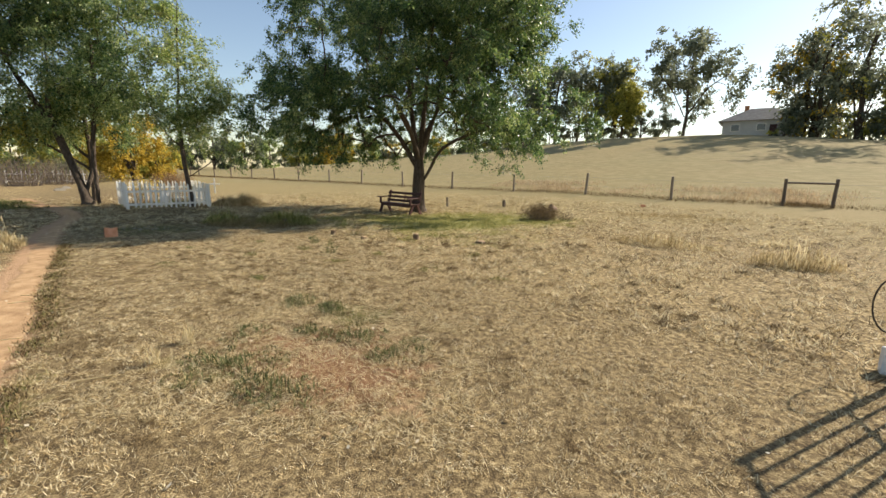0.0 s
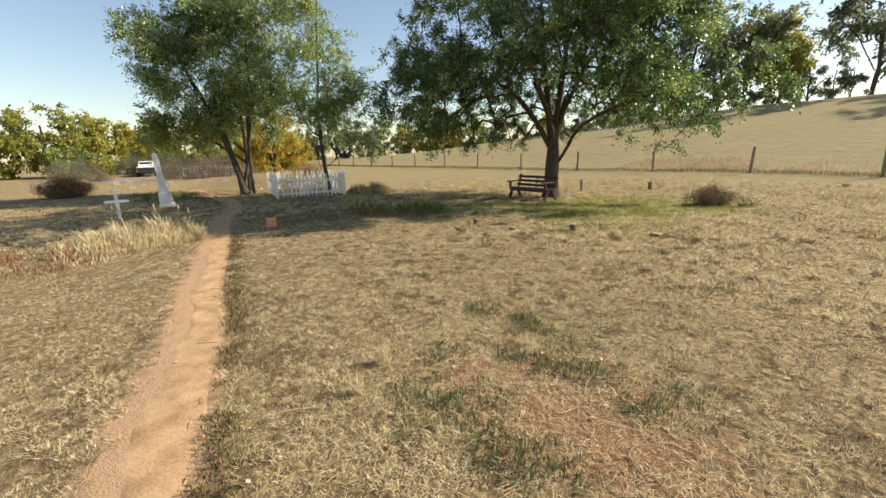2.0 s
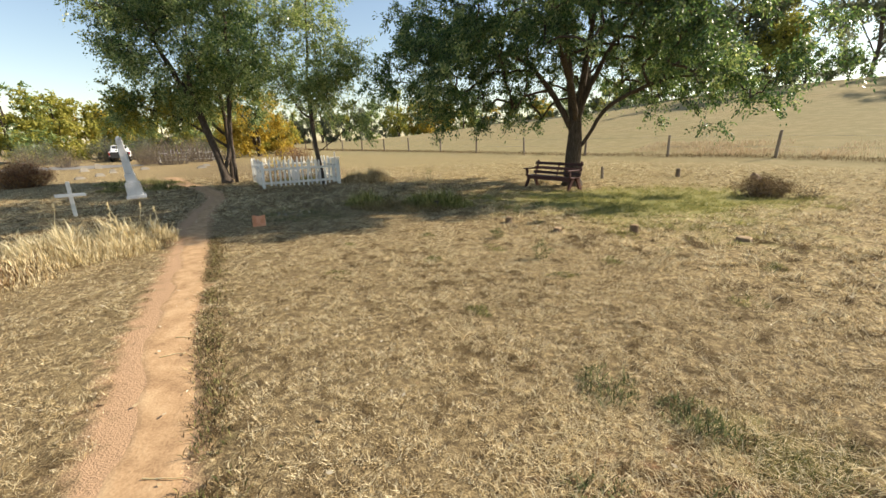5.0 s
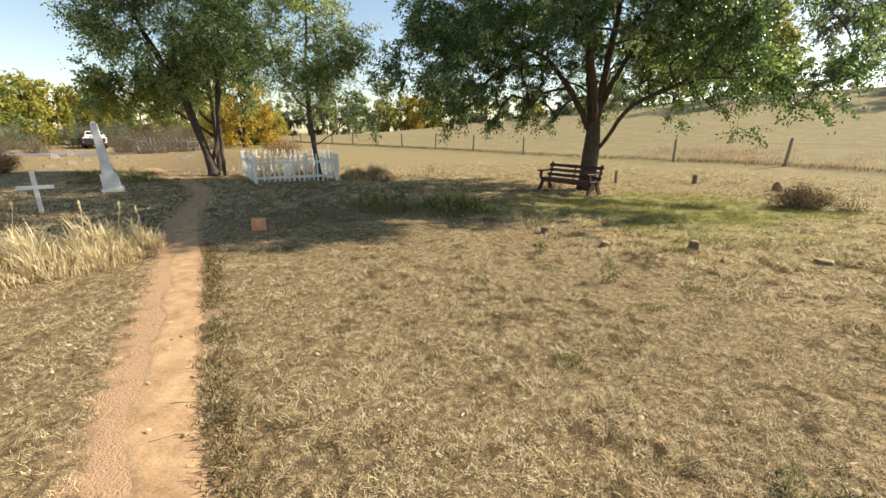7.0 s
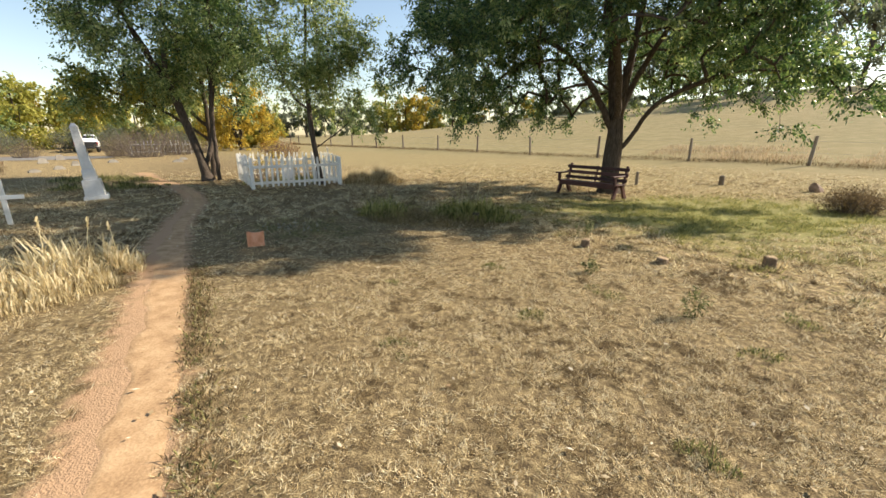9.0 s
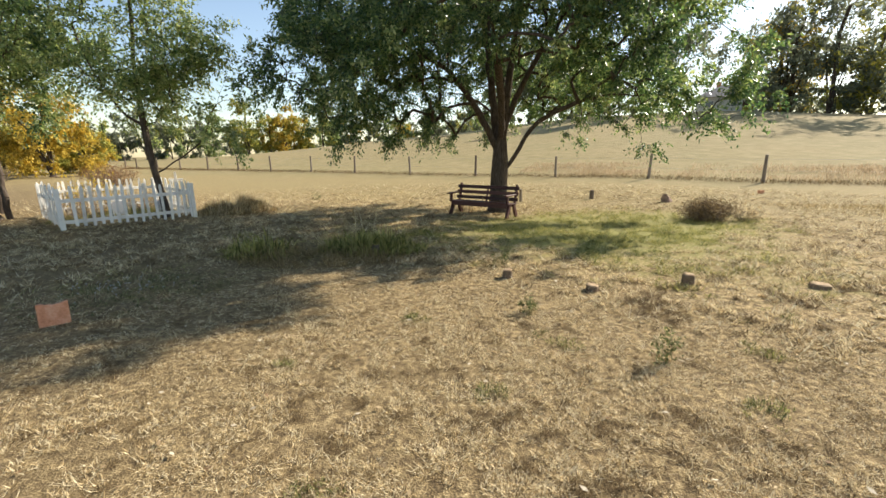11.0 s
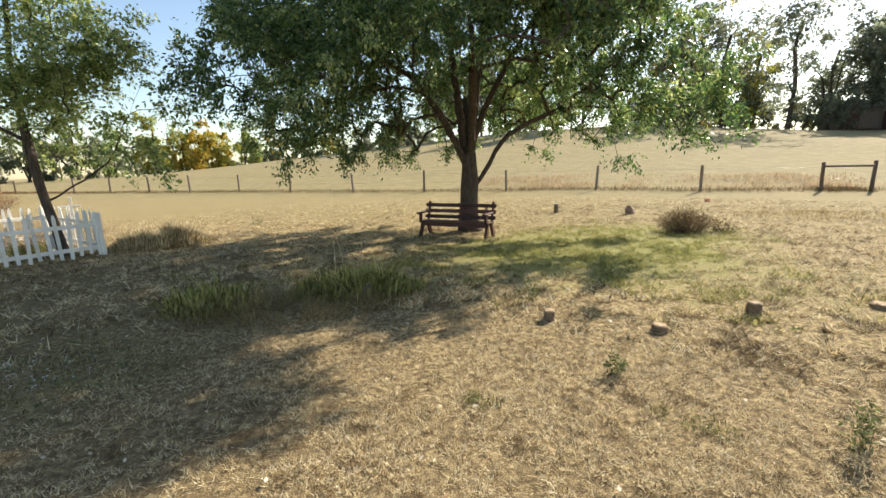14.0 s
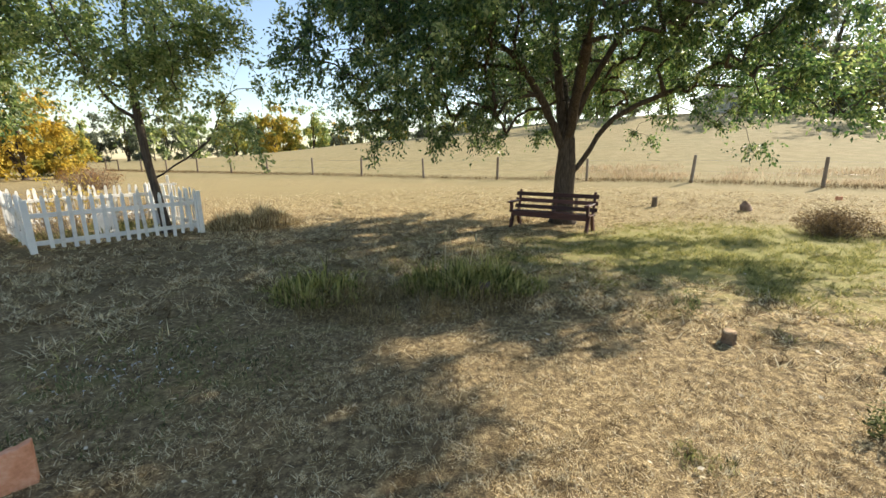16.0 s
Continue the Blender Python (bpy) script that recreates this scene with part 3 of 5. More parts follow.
tree("poplar_tree", -16.45, 15.9, "leaning green tree with two dark trunks", "tree",
     [[(0, 0, 0), (-0.2, -0.05, 1.0), (-0.5, -0.1, 2.0), (-1.0, -0.25, 3.8)],
      [(-0.7, -0.2, 3.0), (-1.6, -0.6, 5.0), (-2.6, -0.9, 7.6)],
      [(-1.0, -0.25, 3.8), (-0.9, -0.2, 6.0), (-0.7, 0, 9.3)],
      [(0, 0, 0), (0.26, 0.22, -1.0), (0.30, 0.24, 1.2), (0.30, 0.28, 2.5), (0.6, 0.5, 5.0), (0.8, 0.5, 8.6)],
      [(-0.1, 0, 0.5), (0.05, 0.4, 1.5), (0.0, 0.7, 3.2), (-0.2, 1.2, 6.5)]],
     [(-1.0, -0.4, 6.6, 3.1, 3.0, 3.4), (1.3, 0.6, 6.2, 2.4, 2.4, 4.0), (0.0, 0.1, 8.4, 2.9, 2.6, 2.3), (-2.3, -0.9, 6.4, 1.9, 1.9, 2.1), (1.6, 0.7, 4.0, 1.6, 1.6, 1.3), (-1.0, -0.6, 4.0, 2.4, 2.2, 1.3)],
     1000, 110, 0.10, M_LEAF_MID, 12, trunk_r=0.145, spread=0.36, clear=(0.9, 2.6), second=(M_LEAF_DARK, 0.4), clump_size=0.38, floor=2.4)

tree("young_tree", -11.7, 16.3, "slender young green tree rising beside white picket fence", "tree",
     [[(0, 0, 0), (-0.08, 0, 0.8), (-0.18, -0.05, 1.6), (-0.22, -0.05, 2.6)],
      [(-0.22, -0.05, 2.6), (-0.3, 0, 3.8), (-0.1, 0, 5.6), (0.1, 0.1, 8.6)],
      [(-0.2, 0, 1.25), (0.3, 0.2, 1.6), (1.0, 0.45, 2.1), (1.5, 0.6, 3.2), (2.0, 0.8, 4.4)],
      [(-0.55, 0, 2.6), (-1.2, -0.3, 4.0), (-1.6, -0.4, 6.0)]],
     [(0.1, 0, 5.0, 1.8, 1.8, 2.3), (-0.3, 0, 7.6, 1.0, 1.0, 2.3), (1.1, 0.4, 3.7, 1.4, 1.2, 1.2), (-0.7, -0.2, 3.6, 1.2, 1.2, 0.9), (0.35, 0.2, 2.6, 0.8, 0.7, 0.7)],
     430, 84, 0.09, M_LEAF_YOUNG, 13, trunk_r=0.085, spread=0.30, clump_size=0.3, extra=[(1.9, 0.0, 2.45, 5), (2.3, -0.1, 2.1, 4), (1.5, 0.2, 2.5, 3)], clear=(0.5, 2.2), second=(M_LEAF_MID, 0.3))

tree("green_tree", -17.75, 17.45, "low spreading yellow-green tree reaching out behind two trunks", "tree",
     [[(0, 0, 0), (0.0, 0.05, 1.2), (0.08, 0.0, 2.4), (0, 0, 4.5)], [(0, 0, 1.6), (-1.3, -1.2, 2.9), (-2.2, -2.2, 3.4), (-3.0, -3.0, 3.5)], [(0, 0, 2.0), (-0.8, -0.7, 3.4), (-1.8, -2.0, 4.4)]],
     [(-0.9, -0.9, 3.7, 1.2, 1.2, 0.9), (-1.9, -1.9, 3.4, 1.3, 1.3, 0.9), (-2.7, -2.8, 3.2, 1.0, 1.0, 0.7), (-0.2, 0.0, 4.6, 1.2, 1.2, 1.0)],
     300, 80, 0.12, M_LEAF_MID, 14, trunk_r=0.10, spread=0.34, clear=(0.5, 2.0), second=(M_LEAF_LIME, 0.45), clump_size=0.3, floor=2.1)


def bearing(az, d):
    return -2 + d * math.sin(radians(az)), 3 + d * math.cos(radians(az))


def far_tree(az, d, h, w, mat, seed, label, second=None, bare=0.2, clusters=140, per=28, leaf=0.7, name="far_tree", group="trees on the hill crest", spread=None, shell=0.4):
    """A tree on the skyline: several stems, an uneven crown in four lobes."""
    r = np.random.default_rng(seed)
    h, w = h * (1.18 if az > 6 else 1.1), w * (1.35 if az < 6 or h < 6 else 1.7)
    if az > 6 and h > 6:
        per, leaf = int(per * 1.4), leaf * 0.78
    x, y = bearing(az, d)
    limbs = [[(0, 0, 0), (0.02 * h, 0, h * bare), (0, 0.02 * h, h * 0.55), (0.02 * h, 0, h * 0.72)]]
    for k in range(4):
        a = r.random() * 6.28
        f = 0.5 + 0.35 * r.random()
        limbs.append([(0, 0, h * bare * 0.8), (0.4 * w * f * math.cos(a), 0.4 * w * f * math.sin(a), h * 0.5), (0.75 * w * f * math.cos(a), 0.75 * w * f * math.sin(a), h * (0.6 + 0.12 * r.random()))])
    lobes = [(0, 0, h * (0.55 + bare * 0.25), w * 0.66, w * 0.66, h * (0.44 - bare * 0.2)), (0, 0, h * 0.78, w * 0.5, w * 0.5, h * 0.22)]
    for k in range(4):
        a = r.random() * 6.28
        lobes.append((0.5 * w * math.cos(a), 0.5 * w * math.sin(a), h * (bare + 0.18 + 0.45 * r.random()), w * 0.45, w * 0.45, h * 0.17))
    if bare < 0.05:
        lobes.append((0, 0, h * 0.27, w * 0.7, w * 0.7, h * 0.27))
    return tree(name, x, y, label, "tree", limbs, lobes, clusters, per, leaf, mat, seed, trunk_r=0.014 * h, spread=spread or 0.06 * h, droop=0.02 * h,
                second=second, group=group, sides=5, twig=0.02, shell=shell, clump_size=0.055 * h)


G, Y, LM, MD = M_LEAF_HAZE, M_LEAF_GOLD, M_LEAF_LIME, M_LEAF_MID
# grove right of the big tree
for k, (az, d, h, w, mat, sec) in enumerate(((7.5, 90, 13.5, 3.0, G, None), (10.2, 88, 14.5, 3.4, G, None), (13.0, 90, 15.0, 3.4, G, None), (15.4, 87, 14.5, 3.0, G, (LM, 0.2)),
                                             (17.6, 88, 13.0, 2.6, G, (LM, 0.55)), (18.6, 84, 9.5, 1.9, LM, None))):
    far_tree(az, d, h, w, mat, 30 + k, "tall grey-green tree in a grove on the hill", second=sec)
# large open-crowned tree beside the house, then the tall mass to its right
far_tree(25.6, 82, 13.6, 5.6, G, 41, "large open-crowned tree beside a house on the hill", clusters=200, per=32, bare=0.25)
for k, (az, d, h, w, mat, sec) in enumerate(((36.4, 86, 14.5, 3.6, G, (Y, 0.12)), (37.4, 86, 16.5, 4.6, G, (Y, 0.18)), (40.5, 84, 17.0, 4.4, G, (LM, 0.25)), (43.5, 88, 14.0, 3.6, G, (LM, 0.3)),
                                             (49.5, 84, 13.0, 4.0, G, None), (52.8, 86, 14.0, 4.4, G, None), (56.5, 84, 15.0, 5.0, G, None), (61.0, 86, 14.0, 5.0, G, None), (66, 84, 14.0, 5.0, G, None))):
    far_tree(az, d, h, w, mat, 50 + k, "tall autumn tree in a dense stand on the hill", second=sec, bare=0.03, clusters=150)
far_tree(46.3, 80, 17.5, 3.6, G, 60, "tall sparse nearly bare tree on the hill", clusters=80, per=16, bare=0.3)
# shrubs at the foot of the grove and the house
for k, (az, d, h, w) in enumerate(((21.0, 82, 4.2, 2.4), (22.8, 84, 5.0, 2.8), (24.2, 80, 4.0, 2.2), (33.2, 90, 4.0, 2.4), (19.4, 86, 3.0, 1.6), (47.5, 78, 4.5, 2.6), (50.5, 80, 4.0, 3.0), (54.5, 80, 4.5, 3.0))):
    far_tree(az, d, h, w, G, 70 + k, "dark green shrub on the hill crest", bare=0.02, clusters=50, per=34, leaf=0.34, name="shrub", group="shrubs on the hill crest")
for k, az in enumerate((8, 10.5, 12.5, 14.5, 16.5, 18, 35, 37, 39, 41, 43, 45, 47, 49, 51.5, 56, 58, 60, 63)):
    far_tree(az, 84 + 3 * (k % 3), 3.2 + 0.6 * (k % 4), 2.6, G, 180 + k, "dark green shrub on the hill crest", bare=0.02, clusters=45, per=34, leaf=0.4, name="shrub", group="shrubs on the hill crest", second=(LM, 0.25) if k % 3 == 0 else None)
# wood beyond the pasture, seen under and left of the big tree
for k, (az, d, h, w, mat, sec) in enumerate(((-46, 118, 11, 7, G, None), (-42.5, 122, 10, 6, G, (LM, .3)), (-39, 120, 10, 6, G, None), (-35.5, 124, 11, 6, G, (LM, .2)), (-32, 120, 11, 7, G, None), (-29, 122, 10, 5, MD, None),
                                             (-25.4, 104, 12.5, 3.6, LM, (MD, .15)), (-22.8, 108, 8.5, 3.2, LM, (Y, .5)), (-21.2, 104, 9, 3.4, Y, (LM, .3)), (-19.4, 112, 8.5, 3.4, LM, (Y, .3)), (-16.6, 108, 10.5, 4.4, MD, (LM, .3)), (-13.5, 114, 7.0, 4.0, G, (Y, .25)),
                                             (-10, 116, 7, 4, G, (LM, .3)), (-6, 116, 7, 4, MD, (Y, .4)), (-2, 116, 8, 4, G, None), (2, 112, 8, 4, G, (LM, .3)), (5, 108, 7, 3.5, G, None))):
    far_tree(az, d, h, w, mat, 90 + k, "autumn tree in the wood beyond the pasture", second=sec, bare=0.02, clusters=110, per=44, leaf=0.5, group="trees beyond the pasture")
for k, az in enumerate(range(-50, 9, 2)):
    far_tree(az + 0.4 * (k % 3), 119 + 5 * (k % 3), 5.0 + 1.3 * (k * 7 % 4), 3.6, (G, MD, G, G)[k % 4], 150 + k, "dark green thicket beyond the pasture", bare=0.02, clusters=46, per=44, leaf=0.5, name="thicket", group="thickets beyond the pasture", second=(LM, 0.2) if k % 4 == 1 else None)
# golden trees behind the pair and yellow-green ones at the far left
for k, (az, d, h, w, mat, sec) in enumerate(((-43.5, 52, 7.2, 3.4, Y, None), (-40.6, 58, 4.6, 2.6, Y, (LM, .5)), (-46.5, 60, 6.0, 3.2, Y, (LM, .5)), (-50, 70, 5.5, 3.5, LM, (MD, .5)), (-53.5, 74, 5.5, 3.5, MD, (LM, .4)), (-57, 76, 6.0, 3.6, LM, (Y, .5)),
                                             (-59.5, 72, 6.8, 3.8, LM, (Y, .2)), (-62.5, 70, 8.0, 5.0, LM, None), (-66, 68, 8.0, 4.5, LM, (MD, .4)), (-70, 70, 8.0, 4.5, LM, None), (-75, 70, 8, 4.5, MD, (LM, .4)))):
    far_tree(az, d, h, w, mat, 120 + k, "golden yellow autumn tree beyond the graveyard", second=sec, bare=0.02, clusters=170 if k < 3 else 250, per=32 if k > 2 else 64, leaf=0.40 if k > 2 else 0.28, group="yellow trees beyond the graveyard")


def bush(name, x, y, h, w, label, mat, seed, stems=60, per=30, leaf=0.05, stem_mat=None, group="", squash=1.0, thick=1.0):
    """Many bent stems from one foot, with small leaves along their upper parts."""
    r = np.random.default_rng(seed)
    root = empty(name, x, y, float(height(x, y)) - 0.02, label, "shrub", group)
    V, F, C = [], [], []
    for _ in range(stems):
        a, f = r.random() * 6.28, r.random() ** 0.6
        p = np.array((0.25 * w * f * math.cos(a), 0.25 * w * f * math.sin(a) * squash, 0))
        q = np.array((0.5 * w * f * math.cos(a), 0.5 * w * f * math.sin(a) * squash, h * (0.6 + 0.4 * r.random()) * (1 - 0.45 * f * f)))
        mid = (p + q) / 2 + r.normal(0, 0.05 * w, 3) + np.array((0, 0, 0.08 * h))
        rr = (0.004 + 0.004 * h) * thick
        tube(V, F, p, mid, rr, rr * 0.7, 4)
        tube(V, F, mid, q, rr * 0.7, rr * 0.25, 3)
        t = r.random((per, 1)) ** 0.7
        C.append(np.where(t < 0.5, p + (mid - p) * t * 2, mid + (q - mid) * (t * 2 - 1)) + r.normal(0, 0.045 * w + 0.01, (per, 3)))
    tagged(raw("branchwork", V, F, stem_mat or M_TWIG, root), kind="stuff")
    if per:
        C = np.concatenate(C)
        C[:, 2] = np.maximum(C[:, 2], 0.02)
        m = len(C)
        d, s = r.normal(size=(m, 3)), r.normal(size=(m, 3))
        d *= (leaf * (0.5 + 0.6 * r.random(m)) / np.linalg.norm(d, axis=1))[:, None] * 0.5
        s = np.cross(d, s)
        s *= (0.3 * np.linalg.norm(d, axis=1) / np.linalg.norm(s, axis=1))[:, None]
        tagged(raw("foliage", np.stack((C - d, C + s, C + d, C - s), 1).reshape(-1, 3), np.arange(4 * m).reshape(-1, 4), mat, root), kind="stuff")
    return root


bush("dry_shrub", 3.1, 14.9, 0.62, 1.5, "low brownish grey dry shrub on the lawn", M_DULL, 201, stems=190, per=44, leaf=0.055, thick=0.7)
bush("dry_shrub", 4.0, 14.6, 0.45, 0.8, "low straw-coloured dry shrub on the lawn", M_STRAW, 202, stems=50, per=20, leaf=0.06)
bush("rust_shrub", -25.2, 12.9, 1.15, 2.4, "dark reddish brown rounded shrub", M_LEAF_RUST, 203, stems=170, per=80, leaf=0.09)
bush("rust_shrub", -24.5, 30.5, 1.5, 3.2, "orange-brown autumn shrub near the field fence", M_LEAF_RUST, 204, stems=110, per=40, leaf=0.11)
for k, (az, d, h, w) in enumerate(((-55.6, 45, 2.0, 3.0), (-53.2, 42, 3.2, 4.6), (-50.4, 45, 2.8, 4.4), (-62.5, 46, 1.5, 2.6), (-47.8, 48, 1.6, 4.0), (-65.5, 50, 1.6, 3.0))):
    bush("bare_shrub", *bearing(az, d), h, w, "bare grey-brown twiggy shrub", M_WEED, 210 + k, stems=130, per=7, leaf=0.13, group="bare shrubs beyond the graves")
for k, (az, d, h, w) in enumerate(((-58.8, 60, 3.0, 5.0), (-64.5, 56, 2.6, 5.0), (-55.8, 62, 3.2, 5.0), (-50, 58, 3.0, 5.0))):
    bush("green_shrub", *bearing(az, d), h, w, "grey-green shrub at the graveyard's far edge", M_LEAF_HAZE, 220 + k, stems=90, per=40, leaf=0.2, group="green shrubs beyond the graves")
bush("sapling", -14.1, 16.6, 1.7, 1.5, "thin sapling with yellow-brown leaves inside the picket fence", M_LEAF_GOLD, 230, stems=26, per=26, leaf=0.10)

# ---- field fence ----


def round_post(r, h, sides=9):
    bm = bmesh.new()
    bmesh.ops.create_cone(bm, cap_ends=True, segments=sides, radius1=r * 1.06, radius2=r * 0.94, depth=h, matrix=Matrix.Translation((0, 0, h / 2)))
    top = [e for e in bm.edges if all(v.co.z > h * 0.9 for v in e.verts)]
    bmesh.ops.bevel(bm, geom=top, offset=r * 0.25, segments=1, affect="EDGES")
    return bm


FENCE_LINE = [(40.0, 4.0), (34.0, 8.0), (28.0, 12.4), (22.4, 16.2), (16.5, 20.1), (15.05, 21.0), (10.9, 23.2), (7.0, 25.9), (2.75, 28.0), (-1.65, 30.0), (-5.85, 32.3), (-10.1, 34.8), (-14.0, 37.1), (-18.0, 39.1),
              (-21.8, 41.3), (-25.7, 43.4), (-29.6, 45.5), (-33.4, 47.8), (-37.2, 50.0), (-39.2, 51.0)]


def field_fence():
    root = empty("wire_fence", 0, 0, 0, "post and wire field fence of weathered wooden posts", "fence")
    me = None
    spots = []
    for x, y in FENCE_LINE:
        z = float(height(x, y))
        spots.append(Vector((x, y, z)))
        if me is None:
            post = part("post", round_post(0.07, 1.45), M_POST, root)
            me = post.data
        else:
            post = new("post", me)
            post.parent = root
        lean = random.uniform(-2.5, 2.5)
        post.matrix_local = pose(x, y, z - 0.2, lean, random.uniform(-2, 2), random.uniform(0, 90)) @ Matrix.Scale(random.uniform(0.94, 1.04), 4)
    for k in range(2):
        V, F = [], []
        for a, b in zip(spots, spots[1:]):
            h = 0.55 + 0.5 * k
            mid = (a + b) / 2 + Vector((0, 0, h - 0.015))
            tube(V, F, a + Vector((0, 0, h)), mid, 0.003, 0.003, 4)
            tube(V, F, mid, b + Vector((0, 0, h)), 0.003, 0.003, 4)
        raw("wire", V, F, M_STEEL, root)
    for i, j in ((4, 5), (18, 19)):
        V, F = [], []
        up = Vector((0, 0, 1.08))
        tube(V, F, spots[i] + up, spots[j] + up, 0.045, 0.045, 8)
        raw("brace_rail", V, F, M_POST, root, smooth=True)


field_fence()

# tall dry grass along the fence and on the pasture


def tall_grass(name, n, x, y, lo, hi, w, mat, label, lean=30):
    blades(name, x, y, lo + (hi - lo) * rng.random(n), w * (0.6 + 0.8 * rng.random(n)), np.radians(2 + lean * rng.random(n)), mat, label, "grass")


n = 20000
t = rng.random(n) * (len(FENCE_LINE) - 1)
fl = np.array(FENCE_LINE)
i = t.astype(int)
p = fl[i] + (fl[i + 1] - fl[i]) * (t - i)[:, None] + rng.normal(0, 0.30, n)[:, None] * FN
# dull blades put the shadow line at the fence's foot into the colour
tall_grass("fence_grass", n, p[:, 0], p[:, 1], 0.08, 0.28, 0.012, M_DULL, "dull brown grass along the field fence, dark for its shadow line")
n = 20000
t = rng.random(n) * 6.5 + 2
i = t.astype(int)
p = fl[i] + (fl[i + 1] - fl[i]) * (t - i)[:, None] + (0.5 + 5.0 * rng.random(n) ** 1.4)[:, None] * FN
keep = field(p[:, 0], p[:, 1], 1.6, 6) > 0.25 + 0.4 * rng.random(n)
p = p[keep]
tall_grass("pasture_grass", len(p), p[:, 0], p[:, 1], 0.10, 0.42, 0.018, M_PASTURE, "tall pinkish dry grass beyond the field fence", 40)
# ---- white picket fence round the family plot ----


def picket_shape(h, w=0.064, t=0.02):
    bm = bmesh.new()
    out = [(-w / 2, 0), (w / 2, 0), (w / 2, h - 0.07), (0.012, h), (-0.012, h), (-w / 2, h - 0.07)]
    face = bm.faces.new([bm.verts.new((x, -t / 2, z)) for x, z in out])
    ext = bmesh.ops.extrude_face_region(bm, geom=[face])
    bmesh.ops.translate(bm, vec=(0, t, 0), verts=[v for v in ext["geom"] if isinstance(v, bmesh.types.BMVert)])
    bmesh.ops.recalc_face_normals(bm, faces=bm.faces)
    return bm


PLOT = [(-12.75, 14.1), (-10.85, 16.25), (-13.6, 18.6), (-15.55, 16.5)]


def picket_fence(name, corners, label, step=0.163, h=0.98, closed=True):
    root = empty(name, corners[0][0], corners[0][1], 0, label, "fence")
    inv = root.matrix_world.inverted()
    shape = post_me = None
    ring = corners + corners[:1] if closed else corners
    for (x0, y0), (x1, y1) in zip(ring, ring[1:]):
        L = math.hypot(x1 - x0, y1 - y0)
        turn = math.degrees(math.atan2(y1 - y0, x1 - x0))
        run = pose(x0, y0, 0, 0, 0, turn)
        zs = lambda q: float(height(x0 + (x1 - x0) * q, y0 + (y1 - y0) * q))
        for hz in (0.2, 0.72):
            part("rail", box(bmesh.new(), (L - 0.02, 0.035, 0.085)), M_WHITE, root).matrix_local = inv @ run @ pose(L / 2, 0.03, zs(0.5) + hz * h)
        if post_me is None:
            ob = part("corner_post", box(bmesh.new(), (0.1, 0.1, h * 1.02), pose(0, 0, h * 0.51)), M_WHITE, root)
            post_me = ob.data
        else:
            ob = new("corner_post", post_me)
            ob.parent = root
        ob.matrix_local = inv @ run @ pose(0.0, 0.03, zs(0) - 0.02)
        for k in range(1, int(L / step)):
            if shape is None:
                ob = part("picket", picket_shape(h), M_WHITE, root)
                shape = ob.data
            else:
                ob = new("picket", shape)
                ob.parent = root
            q = (k + 0.5) / int(L / step)
            ob.matrix_local = inv @ run @ pose(q * L + random.uniform(-.012, .012), -0.0, zs(q) + 0.03 + random.uniform(-.03, .045), random.uniform(-2.5, 2.5), random.uniform(-3.2, 3.2), random.uniform(-5, 5))
    return root


picket_fence("picket_fence", PLOT, "white painted wooden picket fence round a grave plot")
fx, fy = bearing(-51.2, 47)
picket_fence("picket_fence", [(fx - 2.2, fy - 1.6), (fx + 2.2, fy + 1.6)], "distant white picket fence beyond bare shrubs", step=0.3, h=1.2, closed=False)

# ---- bench ----


def bench():
    """Slatted garden bench: two ends with splayed legs and arms, three back slats, four seat slats."""
    root = empty("garden_bench", -2.47, 16.6, float(height(-2.47, 16.6)), "dark reddish brown slatted wooden garden bench under a tree", "bench", rz=-37)
    root.scale = (1.07, 1.07, 1.05)
    W = 1.97
    for s in (-1, 1):
        x = s * (W / 2 - 0.09)
        part("front_leg", box(bmesh.new(), (0.065, 0.10, 0.46), pose(x, -0.225, 0.195, -24, 0, 0)), M_BENCH, root)
        part("rear_leg", box(bmesh.new(), (0.065, 0.10, 0.46), pose(x, 0.165, 0.195, 26, 0, 0)), M_BENCH, root)
        part("arm_post", box(bmesh.new(), (0.06, 0.075, 0.24), pose(x, -0.27, 0.50, 0, 0, 0)), M_BENCH, root)
        part("back_post", box(bmesh.new(), (0.05, 0.075, 0.60), pose(x, 0.20, 0.60, -14, 0, 0)), M_BENCH, root)
        part("armrest", box(bmesh.new(), (0.10, 0.66, 0.04), pose(x, -0.08, 0.635), 0.008), M_BENCH, root)
        part("seat_bearer", box(bmesh.new(), (0.045, 0.5, 0.08), pose(x + s * -0.05, -0.03, 0.355)), M_BENCH, root)
    for k in range(4):
        part("seat_slat", box(bmesh.new(), (W - 0.06, 0.105, 0.028), pose(0, -0.24 + 0.118 * k, 0.412 - 0.006 * k)), M_BENCH, root)
    part("apron", box(bmesh.new(), (W - 0.2, 0.028, 0.10), pose(0, -0.275, 0.35)), M_BENCH, root)
    for k in range(3):
        z = 0.50 + 0.148 * k
        part("back_slat", box(bmesh.new(), (W, 0.026, 0.092), pose(0, 0.125 + 0.25 * (z - 0.42), z, -14, 0, 0)), M_BENCH, root)
    part("back_post", box(bmesh.new(), (0.05, 0.03, 0.48), pose(0, 0.225, 0.62, -14, 0, 0)), M_BENCH, root)


bench()

# ---- grave markers ----


